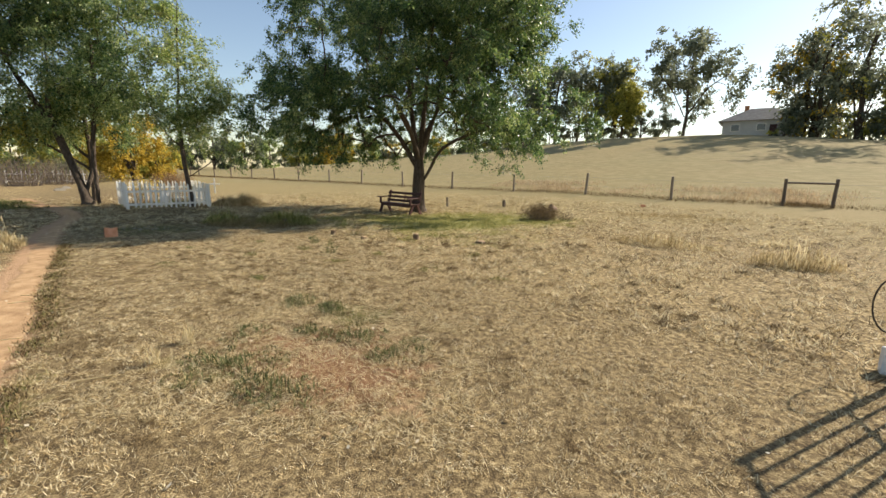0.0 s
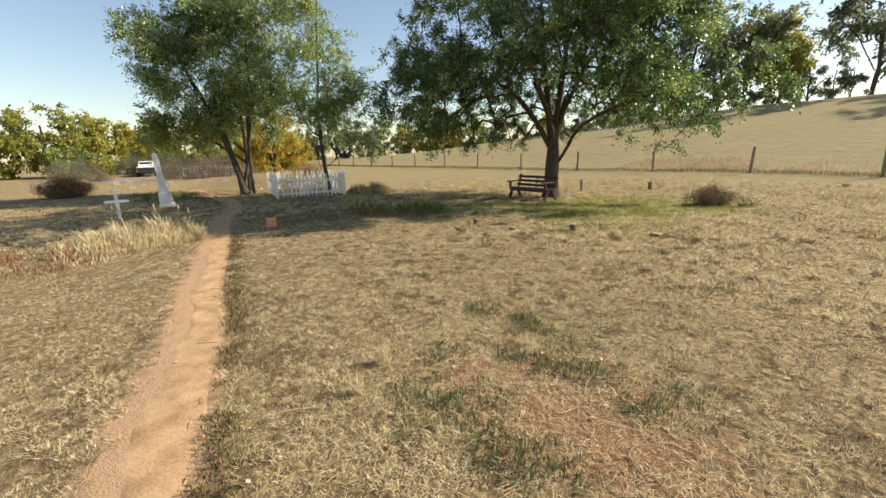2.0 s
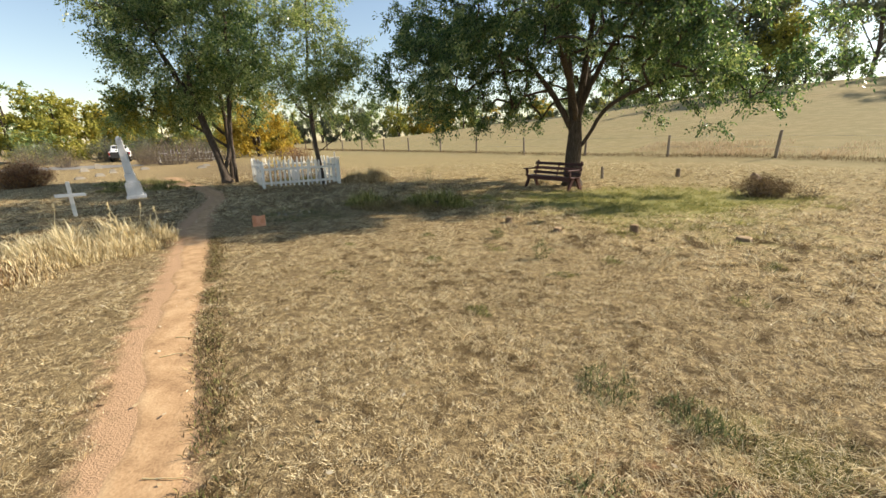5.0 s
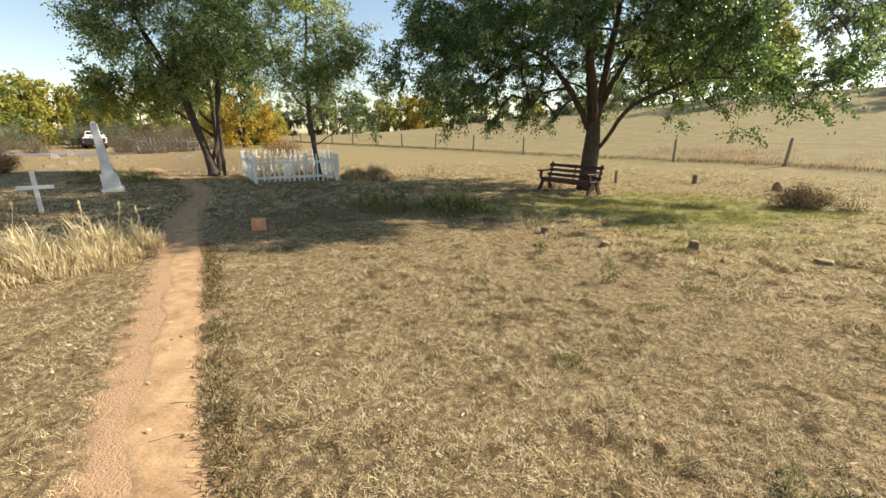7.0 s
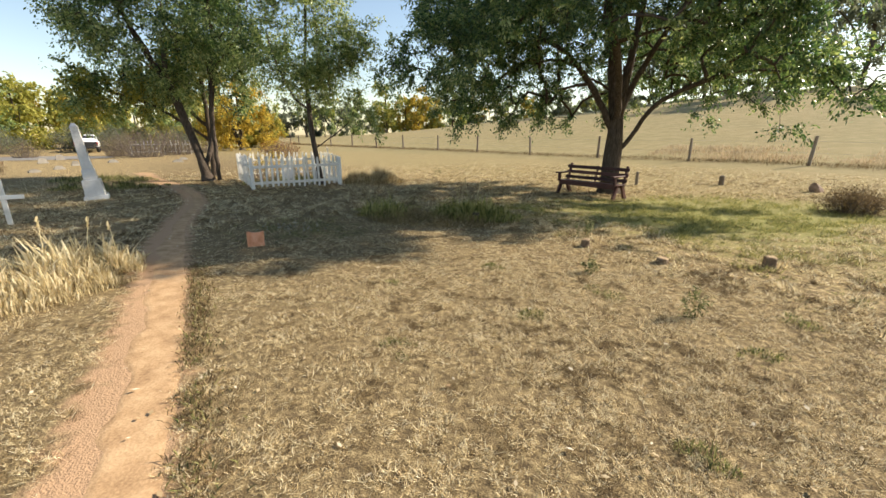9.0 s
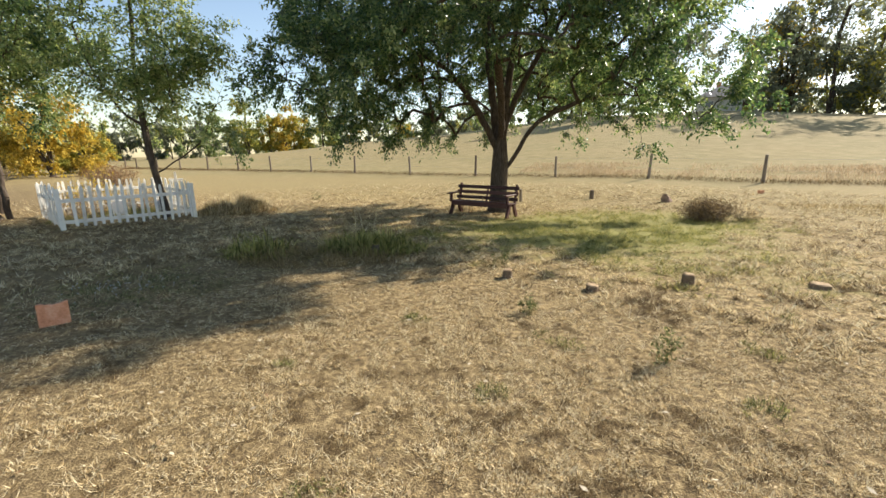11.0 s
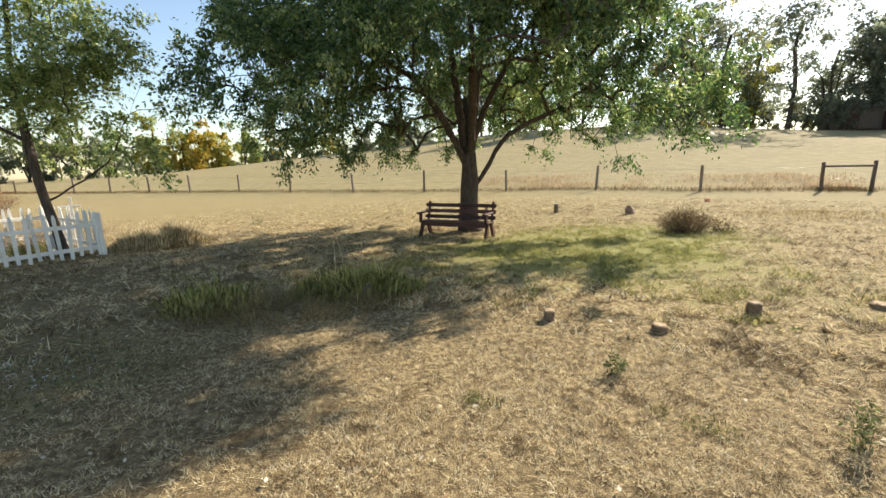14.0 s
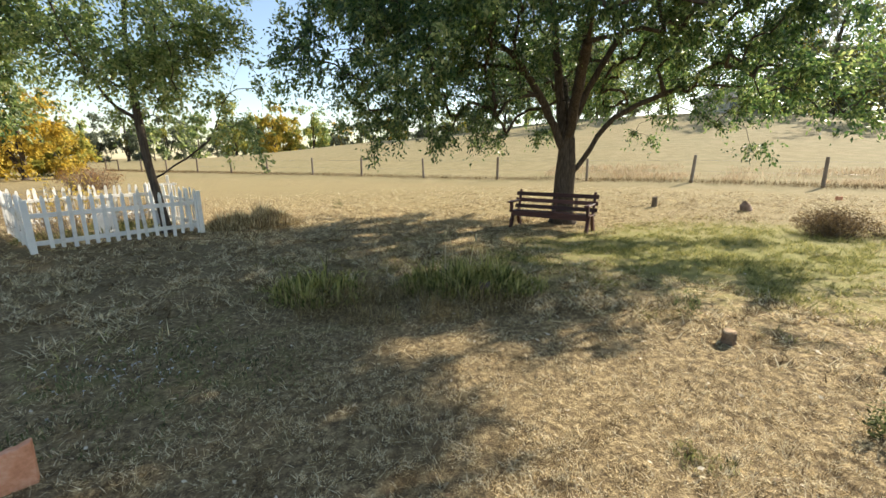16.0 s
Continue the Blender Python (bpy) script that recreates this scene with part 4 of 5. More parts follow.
def cross(name, x, y, h, arm, w, label, rz, z=None, at=0.62):
    root = empty(name, x, y, float(height(x, y)) - 0.02, label, "cross", "white wooden crosses", rz)
    part("upright", box(bmesh.new(), (w, w * 0.5, h), pose(0, 0, h / 2), 0.006), M_WHITE, root)
    part("crossbar", box(bmesh.new(), (arm, w * 0.5, w), pose(0, -w * 0.12, h * at), 0.006), M_WHITE, root)
    return root


cross("grave_cross", -13.5, 8.36, 0.89, 0.60, 0.08, "white painted wooden cross standing in shaded grass", 50)
cross("grave_cross", -16.95, 25.0, 1.0, 0.62, 0.10, "white wooden cross beyond the picket fence", 35)


def frustum(bm, w0, w1, z0, z1, bevel=0.01):
    made = bmesh.ops.create_cone(bm, cap_ends=True, segments=4, radius1=w0 * 0.7071, radius2=w1 * 0.7071, depth=z1 - z0, matrix=pose(0, 0, (z0 + z1) / 2, 0, 0, 45))
    bmesh.ops.bevel(bm, geom=list({e for v in made["verts"] for e in v.link_edges}), offset=bevel, segments=1, affect="EDGES")
    return bm


def obelisk():
    root = empty("obelisk", -15.6, 11.33, float(height(-15.6, 11.33)) - 0.02, "weathered pale marble obelisk on stepped pedestal", "monument", rz=52)
    root.matrix_world = Matrix.Translation(root.location) @ Matrix.Rotation(radians(-4.5), 4, Vector((-0.82, 0.56, 0))) @ Matrix.Rotation(radians(52), 4, "Z")
    part("plinth", frustum(bmesh.new(), 0.54, 0.52, 0, 0.13), M_MARBLE, root)
    part("pedestal", frustum(bmesh.new(), 0.44, 0.40, 0.13, 0.56), M_MARBLE, root)
    part("cornice", frustum(bmesh.new(), 0.30, 0.275, 0.56, 0.84), M_MARBLE, root)
    part("shaft", frustum(frustum(bmesh.new(), 0.235, 0.16, 0.84, 1.96), 0.159, 0.05, 1.958, 2.04, 0.004), M_MARBLE, root)


obelisk()


def headstone(x, y, w, h, rz, label, mat=None, tablet=True, name="headstone"):
    root = empty(name, x, y, float(height(x, y)) - 0.03, label, "gravestone", "old gravestones", rz)
    bm = bmesh.new()
    n = 9
    out = [(-w / 2, 0), (w / 2, 0)] + [(w / 2 * math.cos(math.pi * k / n), h * 0.72 + h * 0.28 * math.sin(math.pi * k / n)) for k in range(n + 1)]
    f = bm.faces.new([bm.verts.new((a, -0.05, b)) for a, b in out])
    ext = bmesh.ops.extrude_face_region(bm, geom=[f])
    bmesh.ops.translate(bm, vec=(0, 0.1, 0), verts=[v for v in ext["geom"] if isinstance(v, bmesh.types.BMVert)])
    bmesh.ops.recalc_face_normals(bm, faces=bm.faces)
    part("tablet", bm, mat or M_MARBLE, root)
    part("base", box(bmesh.new(), (w * 1.3, 0.24, 0.12), pose(0, 0, 0.05), 0.012), mat or M_MARBLE, root)
    return root


headstone(-13.0, 16.2, 0.32, 0.55, 40, "white marble headstone inside the picket fence")
headstone(-12.2, 16.9, 0.30, 0.5, 40, "white marble headstone inside the picket fence")
headstone(-13.7, 17.1, 0.38, 0.60, 45, "white marble headstone inside the picket fence")
for az, d, w, h in ((-60.5, 30, 0.34, 0.22), (-59.2, 33, 0.3, 0.3), (-61.5, 37, 0.4, 0.36), (-56.2, 35, 0.4, 0.22), (-50.5, 33, 0.45, 0.2), (-49.9, 36, 0.4, 0.2), (-60.2, 41, 0.4, 0.42), (-62.3, 28.5, 0.34, 0.18)):
    headstone(*bearing(az, d), w, h, -az + 10, "small pale weathered gravestone in dry grass", M_STONE)


def stump(x, y, r, h, seed, label, square=False):
    rr = np.random.default_rng(seed)
    root = empty("stump", x, y, float(height(x, y)) - 0.02, label, "stump", "cut stumps in a row", rz=float(rr.random() * 90))
    n = 12
    prof = []
    for k in range(n):
        w = 2 * math.pi * k / n
        q = r * (0.9 + 0.2 * rr.random())
        if square:
            q *= 1.0 / max(abs(math.cos(w)), abs(math.sin(w))) ** 0.75
        prof.append((q * math.cos(w), q * math.sin(w)))
    bm = bmesh.new()
    rings = [[bm.verts.new((a * f, b * f, z + 0.02 * (rr.random() - 0.5) * (z > 0.05))) for a, b in prof] for z, f in ((0, 1.12), (h * 0.5, 1.0), (h * 0.93, 0.97))]
    for lo, hi in zip(rings, rings[1:]):
        for k in range(n):
            bm.faces.new((lo[k], lo[(k + 1) % n], hi[(k + 1) % n], hi[k]))
    top = [v.co.copy() for v in rings[-1]]
    part("stump_side", bm, M_STUMP, root)
    bm = bmesh.new()
    ring = [bm.verts.new((c.x * 0.99, c.y * 0.99, c.z - 0.002)) for c in top]
    inner = [bm.verts.new((c.x * 0.8, c.y * 0.8, h + 0.012 * rr.random())) for c in top]
    mid = bm.verts.new((0, 0, h + 0.004))
    for k in range(n):
        bm.faces.new((ring[k], ring[(k + 1) % n], inner[(k + 1) % n], inner[k]))
        bm.faces.new((inner[k], inner[(k + 1) % n], mid))
    part("cut_top", bm, M_STUMP_TOP, root, "pale sawn wood face")


stump(-2.76, 10.0, 0.058, 0.135, 1, "short sawn wooden stump in dry grass", True)
stump(-1.76, 9.45, 0.078, 0.09, 2, "low broad wooden stump in dry grass")
stump(-0.47, 9.58, 0.068, 0.165, 3, "short grey wooden stump in dry grass", True)
stump(1.12, 9.42, 0.11, 0.07, 4, "low weathered wooden stump in dry grass")


def field_stone(x, y, w, h, seed, label):
    """A rough angular stone half sunk in the turf."""
    r = random.Random(seed)
    bm = bmesh.new()
    bmesh.ops.create_icosphere(bm, subdivisions=2, radius=1.0)
    for v in bm.verts:
        q = 0.82 + 0.3 * r.random()
        lift = 1.25 if v.co.x < -0.1 else 0.8
        v.co = Vector((v.co.x * w / 2 * q, v.co.y * w * 0.38 * q, max(-0.05, v.co.z * h * q * lift)))
    bmesh.ops.transform(bm, matrix=pose(x, y, float(height(x, y)), 0, 0, 15), verts=bm.verts)
    tagged(part("field_stone", bm, M_FIELD), label, "stone")


field_stone(4.06, 18.56, 0.42, 0.24, 5, "low reddish brown angular stone in short grass")


def stake(x, y, r, h, label):
    bm = round_post(r, h)
    bmesh.ops.transform(bm, matrix=pose(x, y, float(height(x, y)) - 0.03, 3, -3, 20), verts=bm.verts)
    tagged(part("wooden_stake", bm, M_POST), label, "stake", "short wooden stakes")


stake(-0.8, 19.5, 0.055, 0.50, "short dark wooden stake in dry grass")
stake(1.92, 19.82, 0.08, 0.36, "short thick wooden stake in dry grass")


def slab(name, x, y, w, h, t, rz, mat, label, category, lean=6):
    """A small upright slab with a hollowed top edge and worn sides."""
    bm = bmesh.new()
    n = 8
    out = [(-w / 2, 0), (w / 2, 0), (w / 2 * 0.97, h)] + [(w / 2 * (1 - 2 * k / n), h * (1 - 0.10 * math.sin(math.pi * k / n)) + 0.006 * (k % 2)) for k in range(1, n)] + [(-w / 2 * 1.02, h * 0.97)]
    f = bm.faces.new([bm.verts.new((a, -t / 2, b)) for a, b in out])
    ext = bmesh.ops.extrude_face_region(bm, geom=[f])
    bmesh.ops.translate(bm, vec=(0, t, 0), verts=[v for v in ext["geom"] if isinstance(v, bmesh.types.BMVert)])
    bmesh.ops.recalc_face_normals(bm, faces=bm.faces)
    bmesh.ops.bevel(bm, geom=[e for e in bm.edges if e.calc_face_angle(0) > 1.2], offset=0.006, segments=1, affect="EDGES")
    bmesh.ops.transform(bm, matrix=pose(x, y, float(height(x, y)) - 0.03, -lean, 2, rz), verts=bm.verts)
    return tagged(part(name, bm, mat), label, category)


# the first is a terracotta tile with a concave top, built as a flat slab
slab("sandstone_marker", -7.76, 8.5, 0.25, 0.27, 0.07, 40, M_BRICK, "small orange-red terracotta tile marker upright in grass", "marker")
slab("wooden_marker", -4.84, 11.36, 0.13, 0.24, 0.04, 10, M_POST, "small grey wooden marker among iris leaves", "marker")
slab("sandstone_marker", 8.4, 20.0, 0.2, 0.16, 0.07, 0, M_BRICK, "small orange-red stone in dry grass", "marker")

# ---- iron panel that throws its shadow on the lawn ----


def iron_panel():
    x, y, turn, W, H = 4.86, 3.40, -104, 1.05, 1.55
    root = empty("iron_railing", x, y, 0, "black wrought iron grave railing with ring finial", "railing", rz=turn)
    for k in range(8):
        V, F = [], []
        r = 0.028 if k in (0, 7) else 0.013
        tube(V, F, (W * k / 7, 0, -0.05), (W * k / 7, 0, H if k in (0, 7) else H - 0.06), r, r, 8)
        raw("bar", V, F, M_IRON, root, smooth=True)
    for h in (0.16, 0.68, H - 0.06):
        V, F = [], []
        tube(V, F, (0, 0, h), (W, 0, h), 0.017, 0.017, 8)
        raw("rail", V, F, M_IRON, root, smooth=True)
    V, F = [], []
    cx, cy = 0.438, 0.899
    for k in range(20):
        ends = []
        for a in (2 * math.pi * k / 20, 2 * math.pi * (k + 1) / 20):
            q = -0.15 + 0.13 * math.cos(a)
            ends.append((q * cx, q * cy, 0.64 + 0.25 * math.sin(a)))
        tube(V, F, *ends, 0.007, 0.007, 6)
    raw("ring", V, F, M_IRON, root, smooth=True)


iron_panel()
slab("white_stone", 4.86, 3.52, 0.16, 0.26, 0.10, -30, M_MARBLE, "small white stone at the foot of iron railing", "stone", 12)

# ---- beds and weeds ----


def clump(name, x, y, rx, ry, turn, n, lo, hi, w, mat, label, lean=35, grain=0.35, cut=0.3):
    a, q = rng.random(n) * 6.283, 1.1 * np.sqrt(rng.random(n))
    dx, dy = rx * q * np.cos(a), ry * q * np.sin(a)
    c, s = math.cos(radians(turn)), math.sin(radians(turn))
    X, Y = x + dx * c - dy * s, y + dx * s + dy * c
    k = field(X, Y, grain, 7) > cut
    X, Y, q = X[k], Y[k], q[k]
    m = len(X)
    tall = (lo + (hi - lo) * rng.random(m)) * (1 - 0.55 * q ** 2) * (0.45 + 1.0 * field(X, Y, 0.22, 12))
    blades(name, X, Y, tall, w * (0.6 + 0.8 * rng.random(m)), np.radians(2 + lean * rng.random(m)), mat, label, "grass")


clump("iris_leaves", -5.0, 11.75, 0.95, 0.5, -5, 1700, 0.30, 0.58, 0.022, M_LUSH, "green sword-shaped iris leaves in the shade", 45)
clump("iris_leaves", -6.9, 11.5, 0.6, 0.45, -10, 620, 0.28, 0.55, 0.022, M_LUSH, "green sword-shaped iris leaves in the shade", 55)
clump("dry_bed", -5.9, 11.25, 1.5, 0.65, 0, 6500, 0.06, 0.38, 0.007, M_WEED, "dry straw grass among iris leaves", 72)
clump("rust_weeds", -9.95, 16.95, 1.0, 0.45, 25, 3000, 0.28, 0.68, 0.010, M_WEED, "brown dry weeds beside the picket fence", 22, 0.2, 0.15)
clump("rust_weeds", -9.95, 16.95, 1.0, 0.5, 25, 4600, 0.28, 0.70, 0.009, M_STRAW, "straw-coloured weeds beside the picket fence", 25, 0.2, 0.15)
clump("dry_iris", -9.2, 5.9, 1.0, 1.35, -40, 6000, 0.24, 0.60, 0.015, M_PALE, "tall dry straw-coloured iris leaves beside the path", 40)
clump("dry_iris", -8.9, 6.5, 0.6, 0.8, -40, 600, 0.4, 0.70, 0.026, M_PALE, "broad dry straw-coloured iris leaves beside the path", 40)
clump("dry_iris", -8.7, 4.9, 0.9, 0.7, -40, 2600, 0.14, 0.40, 0.009, M_STRAW, "shorter dry grass beside the path", 50)
clump("rust_weeds", -9.0, 4.4, 1.1, 0.8, -40, 2600, 0.12, 0.40, 0.009, M_LEAF_RUST, "reddish dry weeds beside the path", 40)
clump("straw_tuft", 5.4, 9.75, 1.1, 0.4, -30, 800, 0.14, 0.48, 0.009, M_WEED, "tuft of tall dry grass on the lawn", 30)
clump("straw_tuft", 7.0, 7.9, 0.7, 0.4, -10, 650, 0.16, 0.55, 0.009, M_WEED, "tuft of tall dry grass on the lawn", 30)
clump("straw_tuft", 8.2, 10.4, 0.5, 0.35, 0, 260, 0.2, 0.45, 0.010, M_PALE, "pale flattened tuft of dry grass", 60)
clump("straw_tuft", 8.2, 16.0, 2.2, 0.9, -25, 1600, 0.08, 0.28, 0.010, M_WEED, "tall dry grass on the lawn", 30)
clump("straw_tuft", 5.5, 9.7, 0.9, 0.35, -30, 420, 0.2, 0.5, 0.009, M_PALE, "pale dry grass stems on the lawn", 45)
clump("straw_tuft", 7.1, 7.9, 0.6, 0.35, -10, 330, 0.25, 0.6, 0.010, M_PALE, "pale dry grass stems on the lawn", 45)
clump("straw_tuft", -1.46, 2.74, 0.05, 0.05, 0, 70, 0.14, 0.28, 0.007, M_PALE, "small pale straw tuft", 60)
clump("straw_tuft", -1.5, 3.2, 0.05, 0.05, 0, 60, 0.16, 0.30, 0.006, M_PALE, "small pale straw tuft", 40)
clump("straw_tuft", -3.1, 17.9, 0.6, 0.3, 0, 600, 0.1, 0.3, 0.012, M_STRAW, "pale dry grass tuft behind the bench", 50)
clump("plot_greenery", -13.2, 16.4, 1.5, 1.1, 48, 2600, 0.10, 0.34, 0.016, M_GREEN, "low green plants inside the picket fence", 45)
for gx, gy, gr in ((-1.06, 4.62, 0.13), (-0.54, 4.4, 0.12), (-0.45, 3.66, 0.12), (-1.11, 3.55, 0.14), (-0.97, 2.81, 0.2), (-0.63, 2.95, 0.17), (0.1, 3.62, 0.14), (0.57, 3.34, 0.16), (-0.2, 2.5, 0.18)):
    clump("weed_patch", gx, gy, gr * 2.0, gr * 1.5, gx * 90, int(5200 * gr), 0.04, 0.15, 0.007, M_HERB, "low dark green weed tuft on the worked patch", 65, 0.07, 0.45)
for gx, gy, gr in ((-2.6, 8.0, 0.14), (-1.5, 6.9, 0.12), (-3.3, 7.2, 0.1), (-0.9, 7.7, 0.13), (-4.3, 6.2, 0.12), (-2.2, 5.6, 0.1), (0.4, 6.6, 0.14), (1.6, 6.0, 0.15), (-3.9, 8.6, 0.12), (-0.2, 8.5, 0.16), (-5.0, 7.6, 0.1), (1.0, 8.0, 0.14)):
    clump("green_tuft", gx, gy, gr * 1.8, gr * 1.2, gx * 90, int(3600 * gr), 0.03, 0.11, 0.006, M_GREEN, "small tuft of green grass in dry turf", 65, 0.11, 0.5)
clump("green_weeds", -17.5, 13.0, 1.6, 0.5, 35, 1600, 0.15, 0.4, 0.014, M_GREEN, "low green weeds beside the path", 35)
clump("green_weeds", -20.0, 14.5, 1.8, 0.6, 25, 1600, 0.15, 0.45, 0.016, M_GREEN, "low green weeds beside the path", 35)


def weed(x, y, h, seed):
    """A small leafy weed on one upright stem."""
    bush("weed", x, y, h, h * 0.9, "small grey-green leafy weed in dry grass", M_HERB, seed, stems=6, per=34, leaf=0.055, stem_mat=M_WEED, group="small weeds on the lawn", thick=0.4)


weed(-1.85, 7.55, 0.36, 301)
weed(-2.73, 8.72, 0.26, 302)
weed(-2.75, 10.6, 0.40, 303)
weed(-8.6, 20.4, 0.45, 304)
for k, (x, y, h) in enumerate(((-8.75, 6.75, 0.72), (-8.9, 6.4, 0.78), (-8.5, 6.95, 0.62), (-10.1, 6.2, 0.75), (-5.3, 12.0, 0.75), (-5.15, 12.1, 0.8), (-5.0, 11.9, 0.7))):
    V, F = [], []
    z = float(height(x, y))
    tube(V, F, (x, y, z), (x - 0.05 * (k % 3 - 1), y, z + h * 0.6), 0.006, 0.005, 5)
    tube(V, F, (x - 0.05 * (k % 3 - 1), y, z + h * 0.6), (x - 0.12 * (k % 3 - 1), y + 0.03, z + h), 0.005, 0.003, 5)
    for q in (0.94, 0.86):
        tube(V, F, (x - 0.11 * (k % 3 - 1), y, z + h * q), (x - 0.11 * (k % 3 - 1), y + 0.02, z + h * q + 0.06), 0.014, 0.006, 6)
    tagged(raw("seed_stalk", V, F, M_PALE), "dry upright iris seed stalk with pods", "stalk", "dry seed stalks")


def small_flowers():
    """Low leafy weeds with tiny pale flower heads in the shade of the big tree."""
    n = 48
    r = np.random.default_rng(77)
    x, y = -7.95 + 0.35 * r.normal(size=n), 9.7 + 0.28 * r.normal(size=n)
    for k in range(n):
        V, F = [], []
        z, h = float(height(x[k], y[k])), 0.02 + 0.035 * r.random()
        tip = np.array((x[k] + 0.02 * r.normal(), y[k] + 0.02 * r.normal(), z + h))
        tube(V, F, (x[k], y[k], z - 0.005), tip, 0.0018, 0.0012, 3)
        for p in range(6):
            a = p * 1.047 + r.random()
            tube(V, F, tip, tip + np.array((0.009 * math.cos(a), 0.009 * math.sin(a), 0.004)), 0.002, 0.005, 3)
        tagged(raw("small_flower", V, F, M_MARBLE), "tiny pale flower head on a thin stem", "flower", "pale flowers in the shade")
    clump("flower_leaves", -7.7, 9.5, 1.1, 0.9, 20, 2600, 0.03, 0.11, 0.009, M_HERB, "low green leaves among pale flowers", 60, 0.12, 0.42)


small_flowers()
bush("dried_flowers", -13.9, 15.9, 0.95, 1.7, "dried pinkish brown flower stems inside the picket fence", M_PASTURE, 231, stems=70, per=22, leaf=0.06, thick=0.6)
bush("dried_flowers", -12.9, 17.2, 0.85, 1.3, "dried pinkish brown flower stems inside the picket fence", M_PASTURE, 232, stems=50, per=20, leaf=0.06, thick=0.6)


def litter():
    """Fallen leaves and pale chips lying on the turf."""
    n = 5200
    x, y = scatter(n, -11, 6, 1.2, 19)
    keep = rng.random(n) < 0.35 + 0.65 * blob(x, y, -4, 13, 6, 5)
    x, y = x[keep], y[keep]
    n = len(x)
    z = height(x, y) + 0.012 + 0.02 * rng.random(n)
    a = rng.random(n) * 6.283
    l = 0.012 + 0.016 * rng.random(n)
    C = np.stack((x, y, z), 1)
    d = np.stack((np.cos(a), np.sin(a), 0.5 * (rng.random(n) - 0.5)), 1) * l[:, None]
    s = np.stack((-np.sin(a), np.cos(a), 0.8 * (rng.random(n) - 0.5)), 1) * (0.5 * l)[:, None]
    tagged(raw("fallen_leaves", np.stack((C - d, C + s, C + d, C - s), 1).reshape(-1, 3), np.arange(4 * n).reshape(-1, 4), M_LEAF_GOLD_DRY), "scattered dry fallen leaves on the lawn", "leaves", kind="stuff")


M_LEAF_GOLD_DRY = material("dry_fallen_leaves", [(0.20, 0.12, 0.06), (0.45, 0.34, 0.19), (0.68, 0.60, 0.45)], scale=2, fine=9, island=0.7, spread=(0.2, 0.8), through_light=0.2)
litter()


def stick(x, y, length, turn, seed):
    """A thin crooked dead stick lying on the turf."""
    r = np.random.default_rng(seed)
    V, F = [], []
    p = np.array((x, y, float(height(x, y)) + 0.012))
    w = radians(turn)
    for k in range(5):
        q = p + np.array((math.cos(w), math.sin(w), 0)) * length / 5
        q[2] = float(height(q[0], q[1])) + 0.006 + 0.008 * r.random()
        tube(V, F, p, q, 0.005 - 0.0007 * k, 0.0045 - 0.0007 * k, 5)
        p, w = q, w + r.normal(0, 0.28)
    tagged(raw("stick", V, F, M_PALE), "thin pale dead stick lying on the grass", "stick", "dead sticks on the lawn")


for k, (x, y, l, a) in enumerate(((-0.75, 3.35, 0.32, 40), (-0.6, 3.2, 0.38, -10), (-1.1, 3.3, 0.25, 70), (-1.6, 2.5, 0.4, 200), (0.1, 4.2, 0.3, 25), (-0.1, 3.0, 0.26, 15), (0.3, 3.3, 0.3, -30), (-0.4, 2.7, 0.22, 80), (0.5, 2.9, 0.34, 10), (-4.75, 4.25, 0.3, 30), (-4.55, 3.95, 0.28, 50), (-3.4, 3.0, 0.3, 20))):
    stick(x, y, l, a, 400 + k)

# ---- house, sheds, vehicle ----


def house():
    x, y = bearing(32.6, 92)
    z = float(height(x, y)) + 0.4
    root = empty("house", x, y, z, "pale single-storey house with grey hipped roof on the hill", "house", rz=-30)
    part("wall", box(bmesh.new(), (10.5, 7.5, 3.6), pose(0, 0, 1.1), 0.02), M_SIDING, root)
    bm = bmesh.new()
    a = [bm.verts.new(p) for p in ((-6, -4.4, 2.85), (6, -4.4, 2.85), (6, 4.4, 2.85), (-6, 4.4, 2.85), (-1.6, 0, 5.2), (1.6, 0, 5.2))]
    for f in ((0, 1, 5, 4), (1, 2, 5), (2, 3, 4, 5), (3, 0, 4), (3, 2, 1, 0)):
        bm.faces.new([a[k] for k in f])
    part("roof", bm, M_ROOF, root)
    for wx in (-3.4, 0.2, 3.4):
        win = part("window", box(bmesh.new(), (1.3, 0.12, 1.2), pose(wx, -3.78, 1.7), 0.01), M_WHITE, root)
        part("pane", box(bmesh.new(), (1.1, 0.03, 1.0), pose(wx, -3.845, 1.7), 0), M_GLASS, win)
    part("door", box(bmesh.new(), (0.95, 0.1, 2.05), pose(1.8, -3.77, 1.03), 0.01), M_BENCH, root)
    part("chimney", box(bmesh.new(), (0.7, 0.7, 1.6), pose(-2.2, 0.6, 5.0), 0.02), M_BRICK, root)


house()


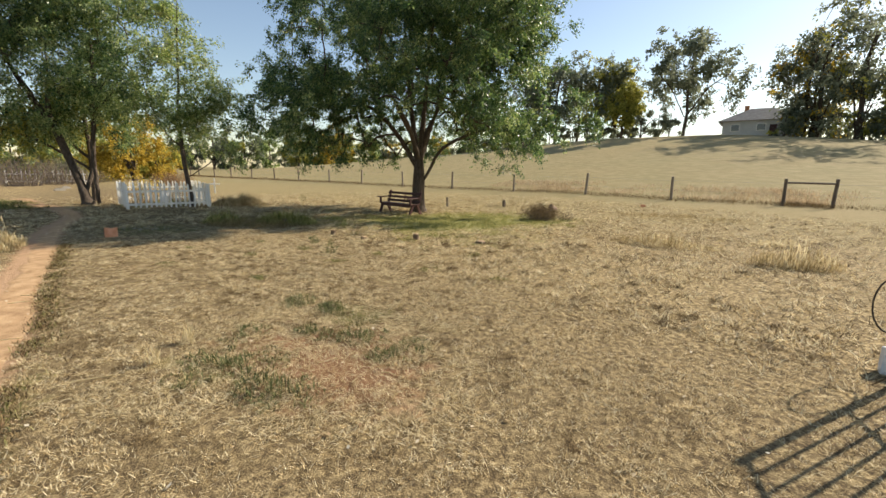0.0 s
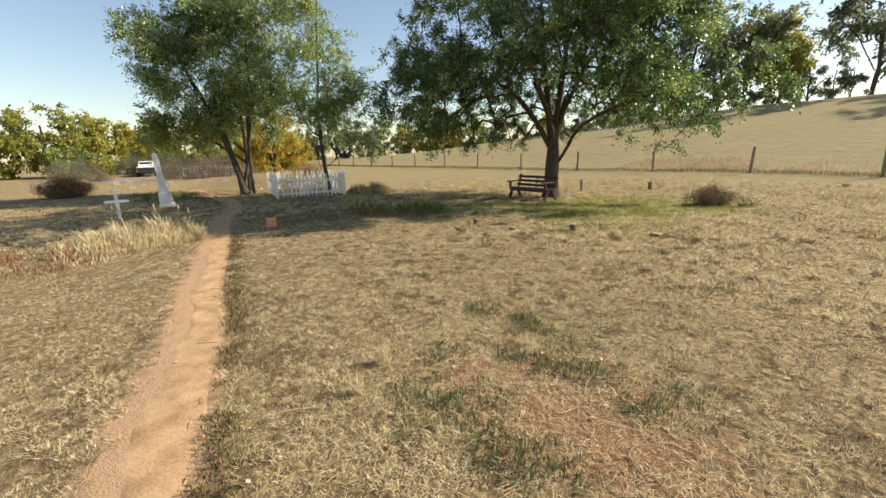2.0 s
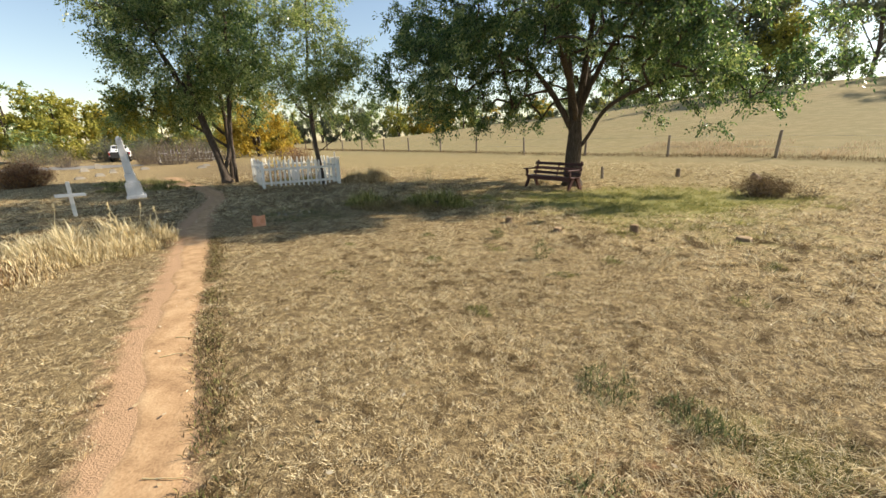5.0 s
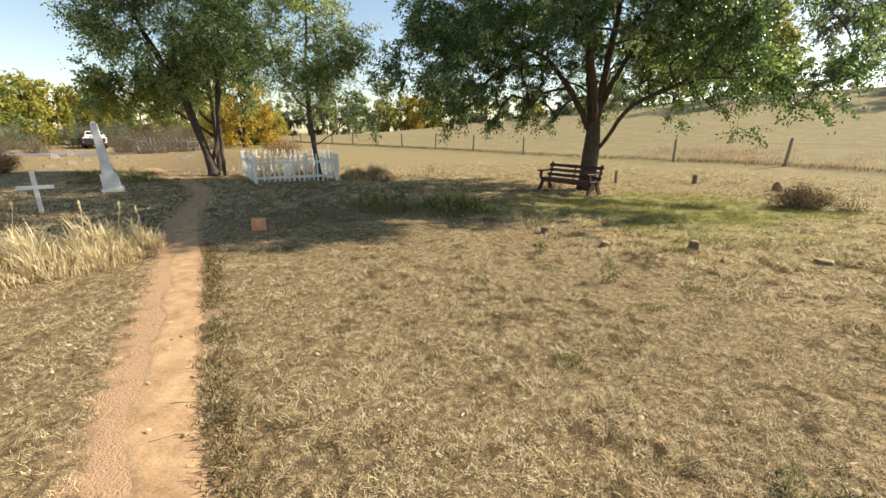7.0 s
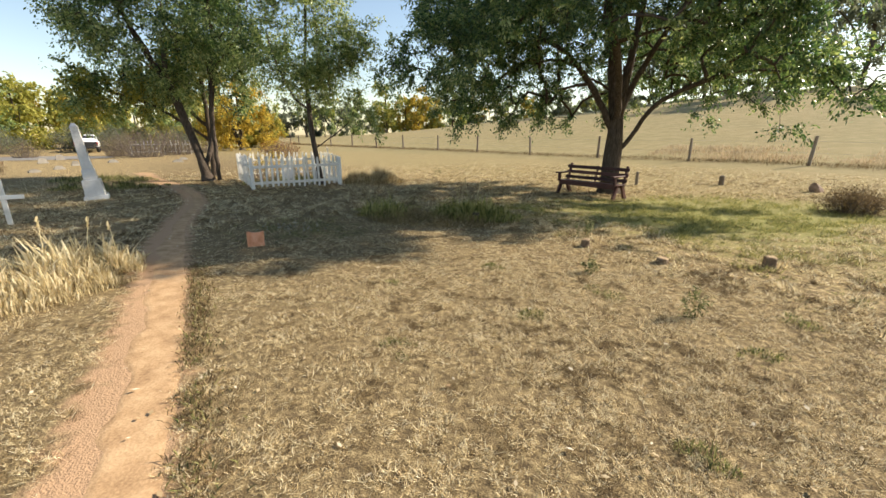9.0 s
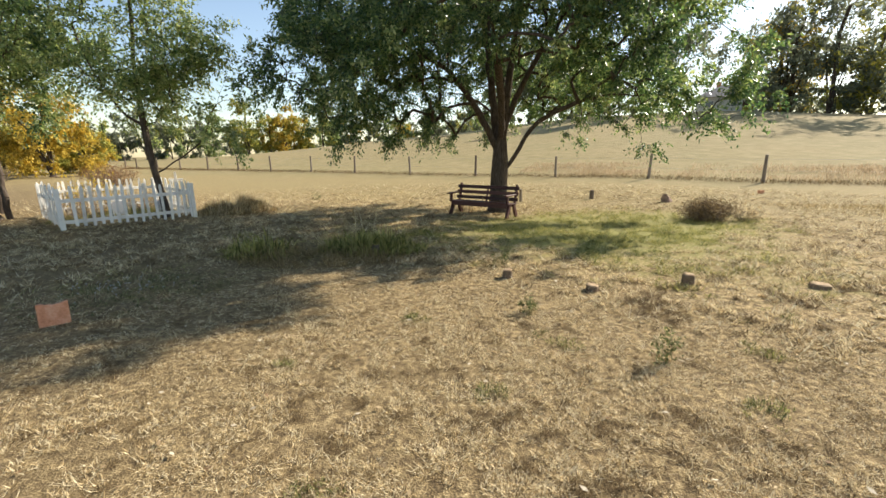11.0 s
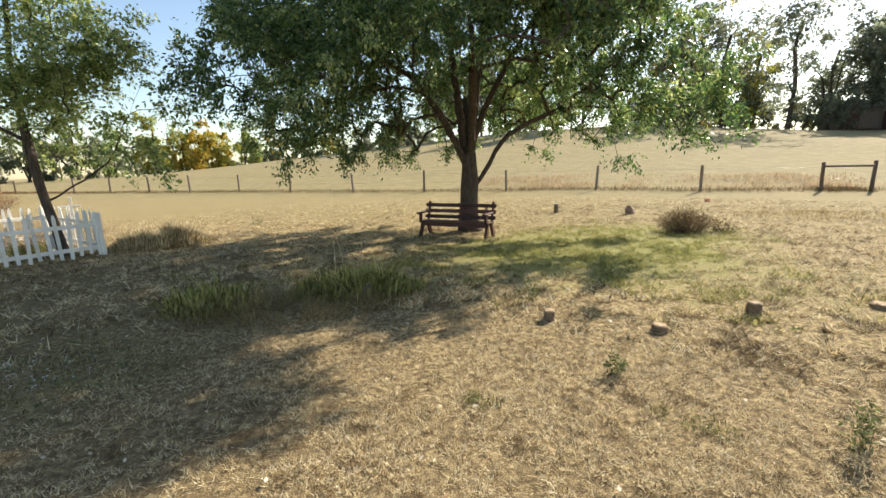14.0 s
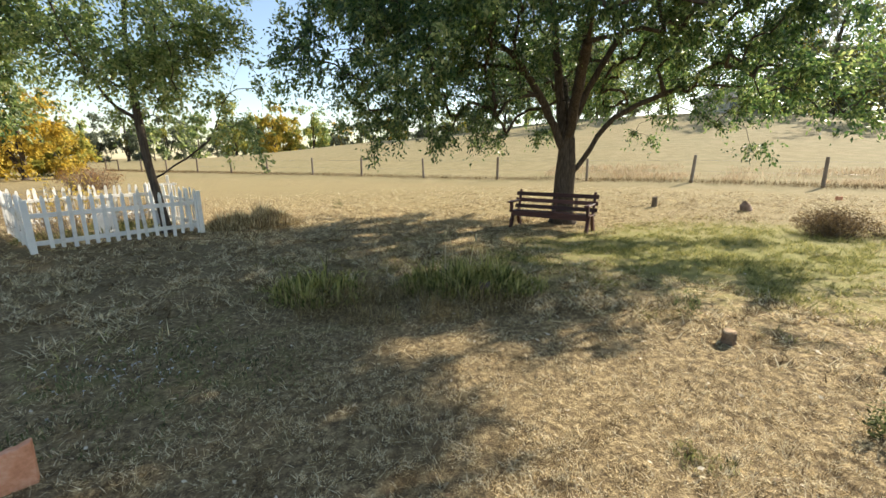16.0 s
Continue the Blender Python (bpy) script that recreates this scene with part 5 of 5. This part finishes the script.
def shed(az, d, w, l, h, rz, label):
    x, y = bearing(az, d)
    root = empty("shed", x, y, float(height(x, y)), label, "shed", "sheds on the hill", rz)
    part("wall", box(bmesh.new(), (w, l, h), pose(0, 0, h / 2 - 0.1), 0.02), M_POST, root)
    bm = bmesh.new()
    q = w / 2 + 0.4
    v = [bm.verts.new(p) for p in ((-q, -l / 2 - .4, h - .25), (0, -l / 2 - .4, h + w * .22), (q, -l / 2 - .4, h - .25), (-q, l / 2 + .4, h - .25), (0, l / 2 + .4, h + w * .22), (q, l / 2 + .4, h - .25))]
    for f in ((0, 1, 4, 3), (1, 2, 5, 4), (0, 2, 1), (3, 4, 5), (0, 3, 5, 2)):
        bm.faces.new([v[k] for k in f])
    part("roof", bm, M_ROOF, root)
    part("door", box(bmesh.new(), (w * .35, .08, h * .7), pose(0, -l / 2 - .02, h * .34), .01), M_BENCH, root)


shed(51.0, 88, 6, 8, 3.0, -50, "dark wooden shed under the hill trees")
shed(54.0, 90, 7, 9, 3.6, -50, "dark wooden shed under the hill trees")


def pickup():
    x, y = -48.7, 32.3
    root = empty("pickup_truck", x, y, float(height(x, y)), "white pickup truck with dark tailgate parked beyond graves", "vehicle", rz=55)
    bm = box(bmesh.new(), (1.85, 5.0, 0.62), pose(0, 2.5, 0.80), 0.07)
    part("body", bm, M_CAR, root)
    bm = bmesh.new()
    made = bmesh.ops.create_cube(bm, size=1, matrix=pose(0, 3.0, 1.42) @ Matrix.Diagonal((1.7, 1.7, 0.64, 1)))
    for v in made["verts"]:
        if v.co.z > 1.5:
            v.co.x *= 0.82
            v.co.y = 3.0 + (v.co.y - 3.0) * 0.72
    bmesh.ops.bevel(bm, geom=list(bm.edges), offset=0.06, segments=2, affect="EDGES")
    part("cab", bm, M_CAR, root)
    part("rear_window", box(bmesh.new(), (1.25, 0.03, 0.36), pose(0, 2.24, 1.48, 20, 0, 0), 0.01), M_GLASS, root)
    part("tailgate", box(bmesh.new(), (1.6, 0.05, 0.5), pose(0, -0.02, 0.80), 0.015), M_BLACK, root)
    part("bumper", box(bmesh.new(), (1.8, 0.16, 0.18), pose(0, -0.06, 0.50), 0.03), M_BLACK, root)
    for s in (-1, 1):
        part("tail_light", box(bmesh.new(), (0.12, 0.05, 0.34), pose(s * 0.86, -0.02, 0.88), 0.015), M_LAMP, root)
        for wy in (0.95, 4.1):
            bm = bmesh.new()
            bmesh.ops.create_cone(bm, cap_ends=True, segments=20, radius1=0.37, radius2=0.37, depth=0.24, matrix=pose(s * 0.80, wy, 0.37, 0, 90, 0))
            bmesh.ops.bevel(bm, geom=[e for e in bm.edges if e.calc_face_angle(0) > 1.2], offset=0.05, segments=2, affect="EDGES")
            w = part("wheel", bm, M_BLACK, root, "black rubber tyre")
            bm = bmesh.new()
            bmesh.ops.create_cone(bm, cap_ends=True, segments=16, radius1=0.21, radius2=0.19, depth=0.26, matrix=pose(s * 0.80, wy, 0.37, 0, 90, 0))
            part("rim", bm, M_STEEL, w)


pickup()


def gravel_drive():
    x, y = bearing(-62.5, 45)
    bm = bmesh.new()
    bmesh.ops.create_circle(bm, cap_ends=True, segments=40, radius=1.0, matrix=pose(x, y, 0, 0, 0, 30) @ Matrix.Diagonal((5.5, 3.0, 1, 1)))
    for v in bm.verts:
        v.co.z = float(height(v.co.x, v.co.y)) + 0.03
    tagged(part("road", bm, M_GRAVEL), "grey gravel drive beyond the graves", "road", kind="structure")


gravel_drive()
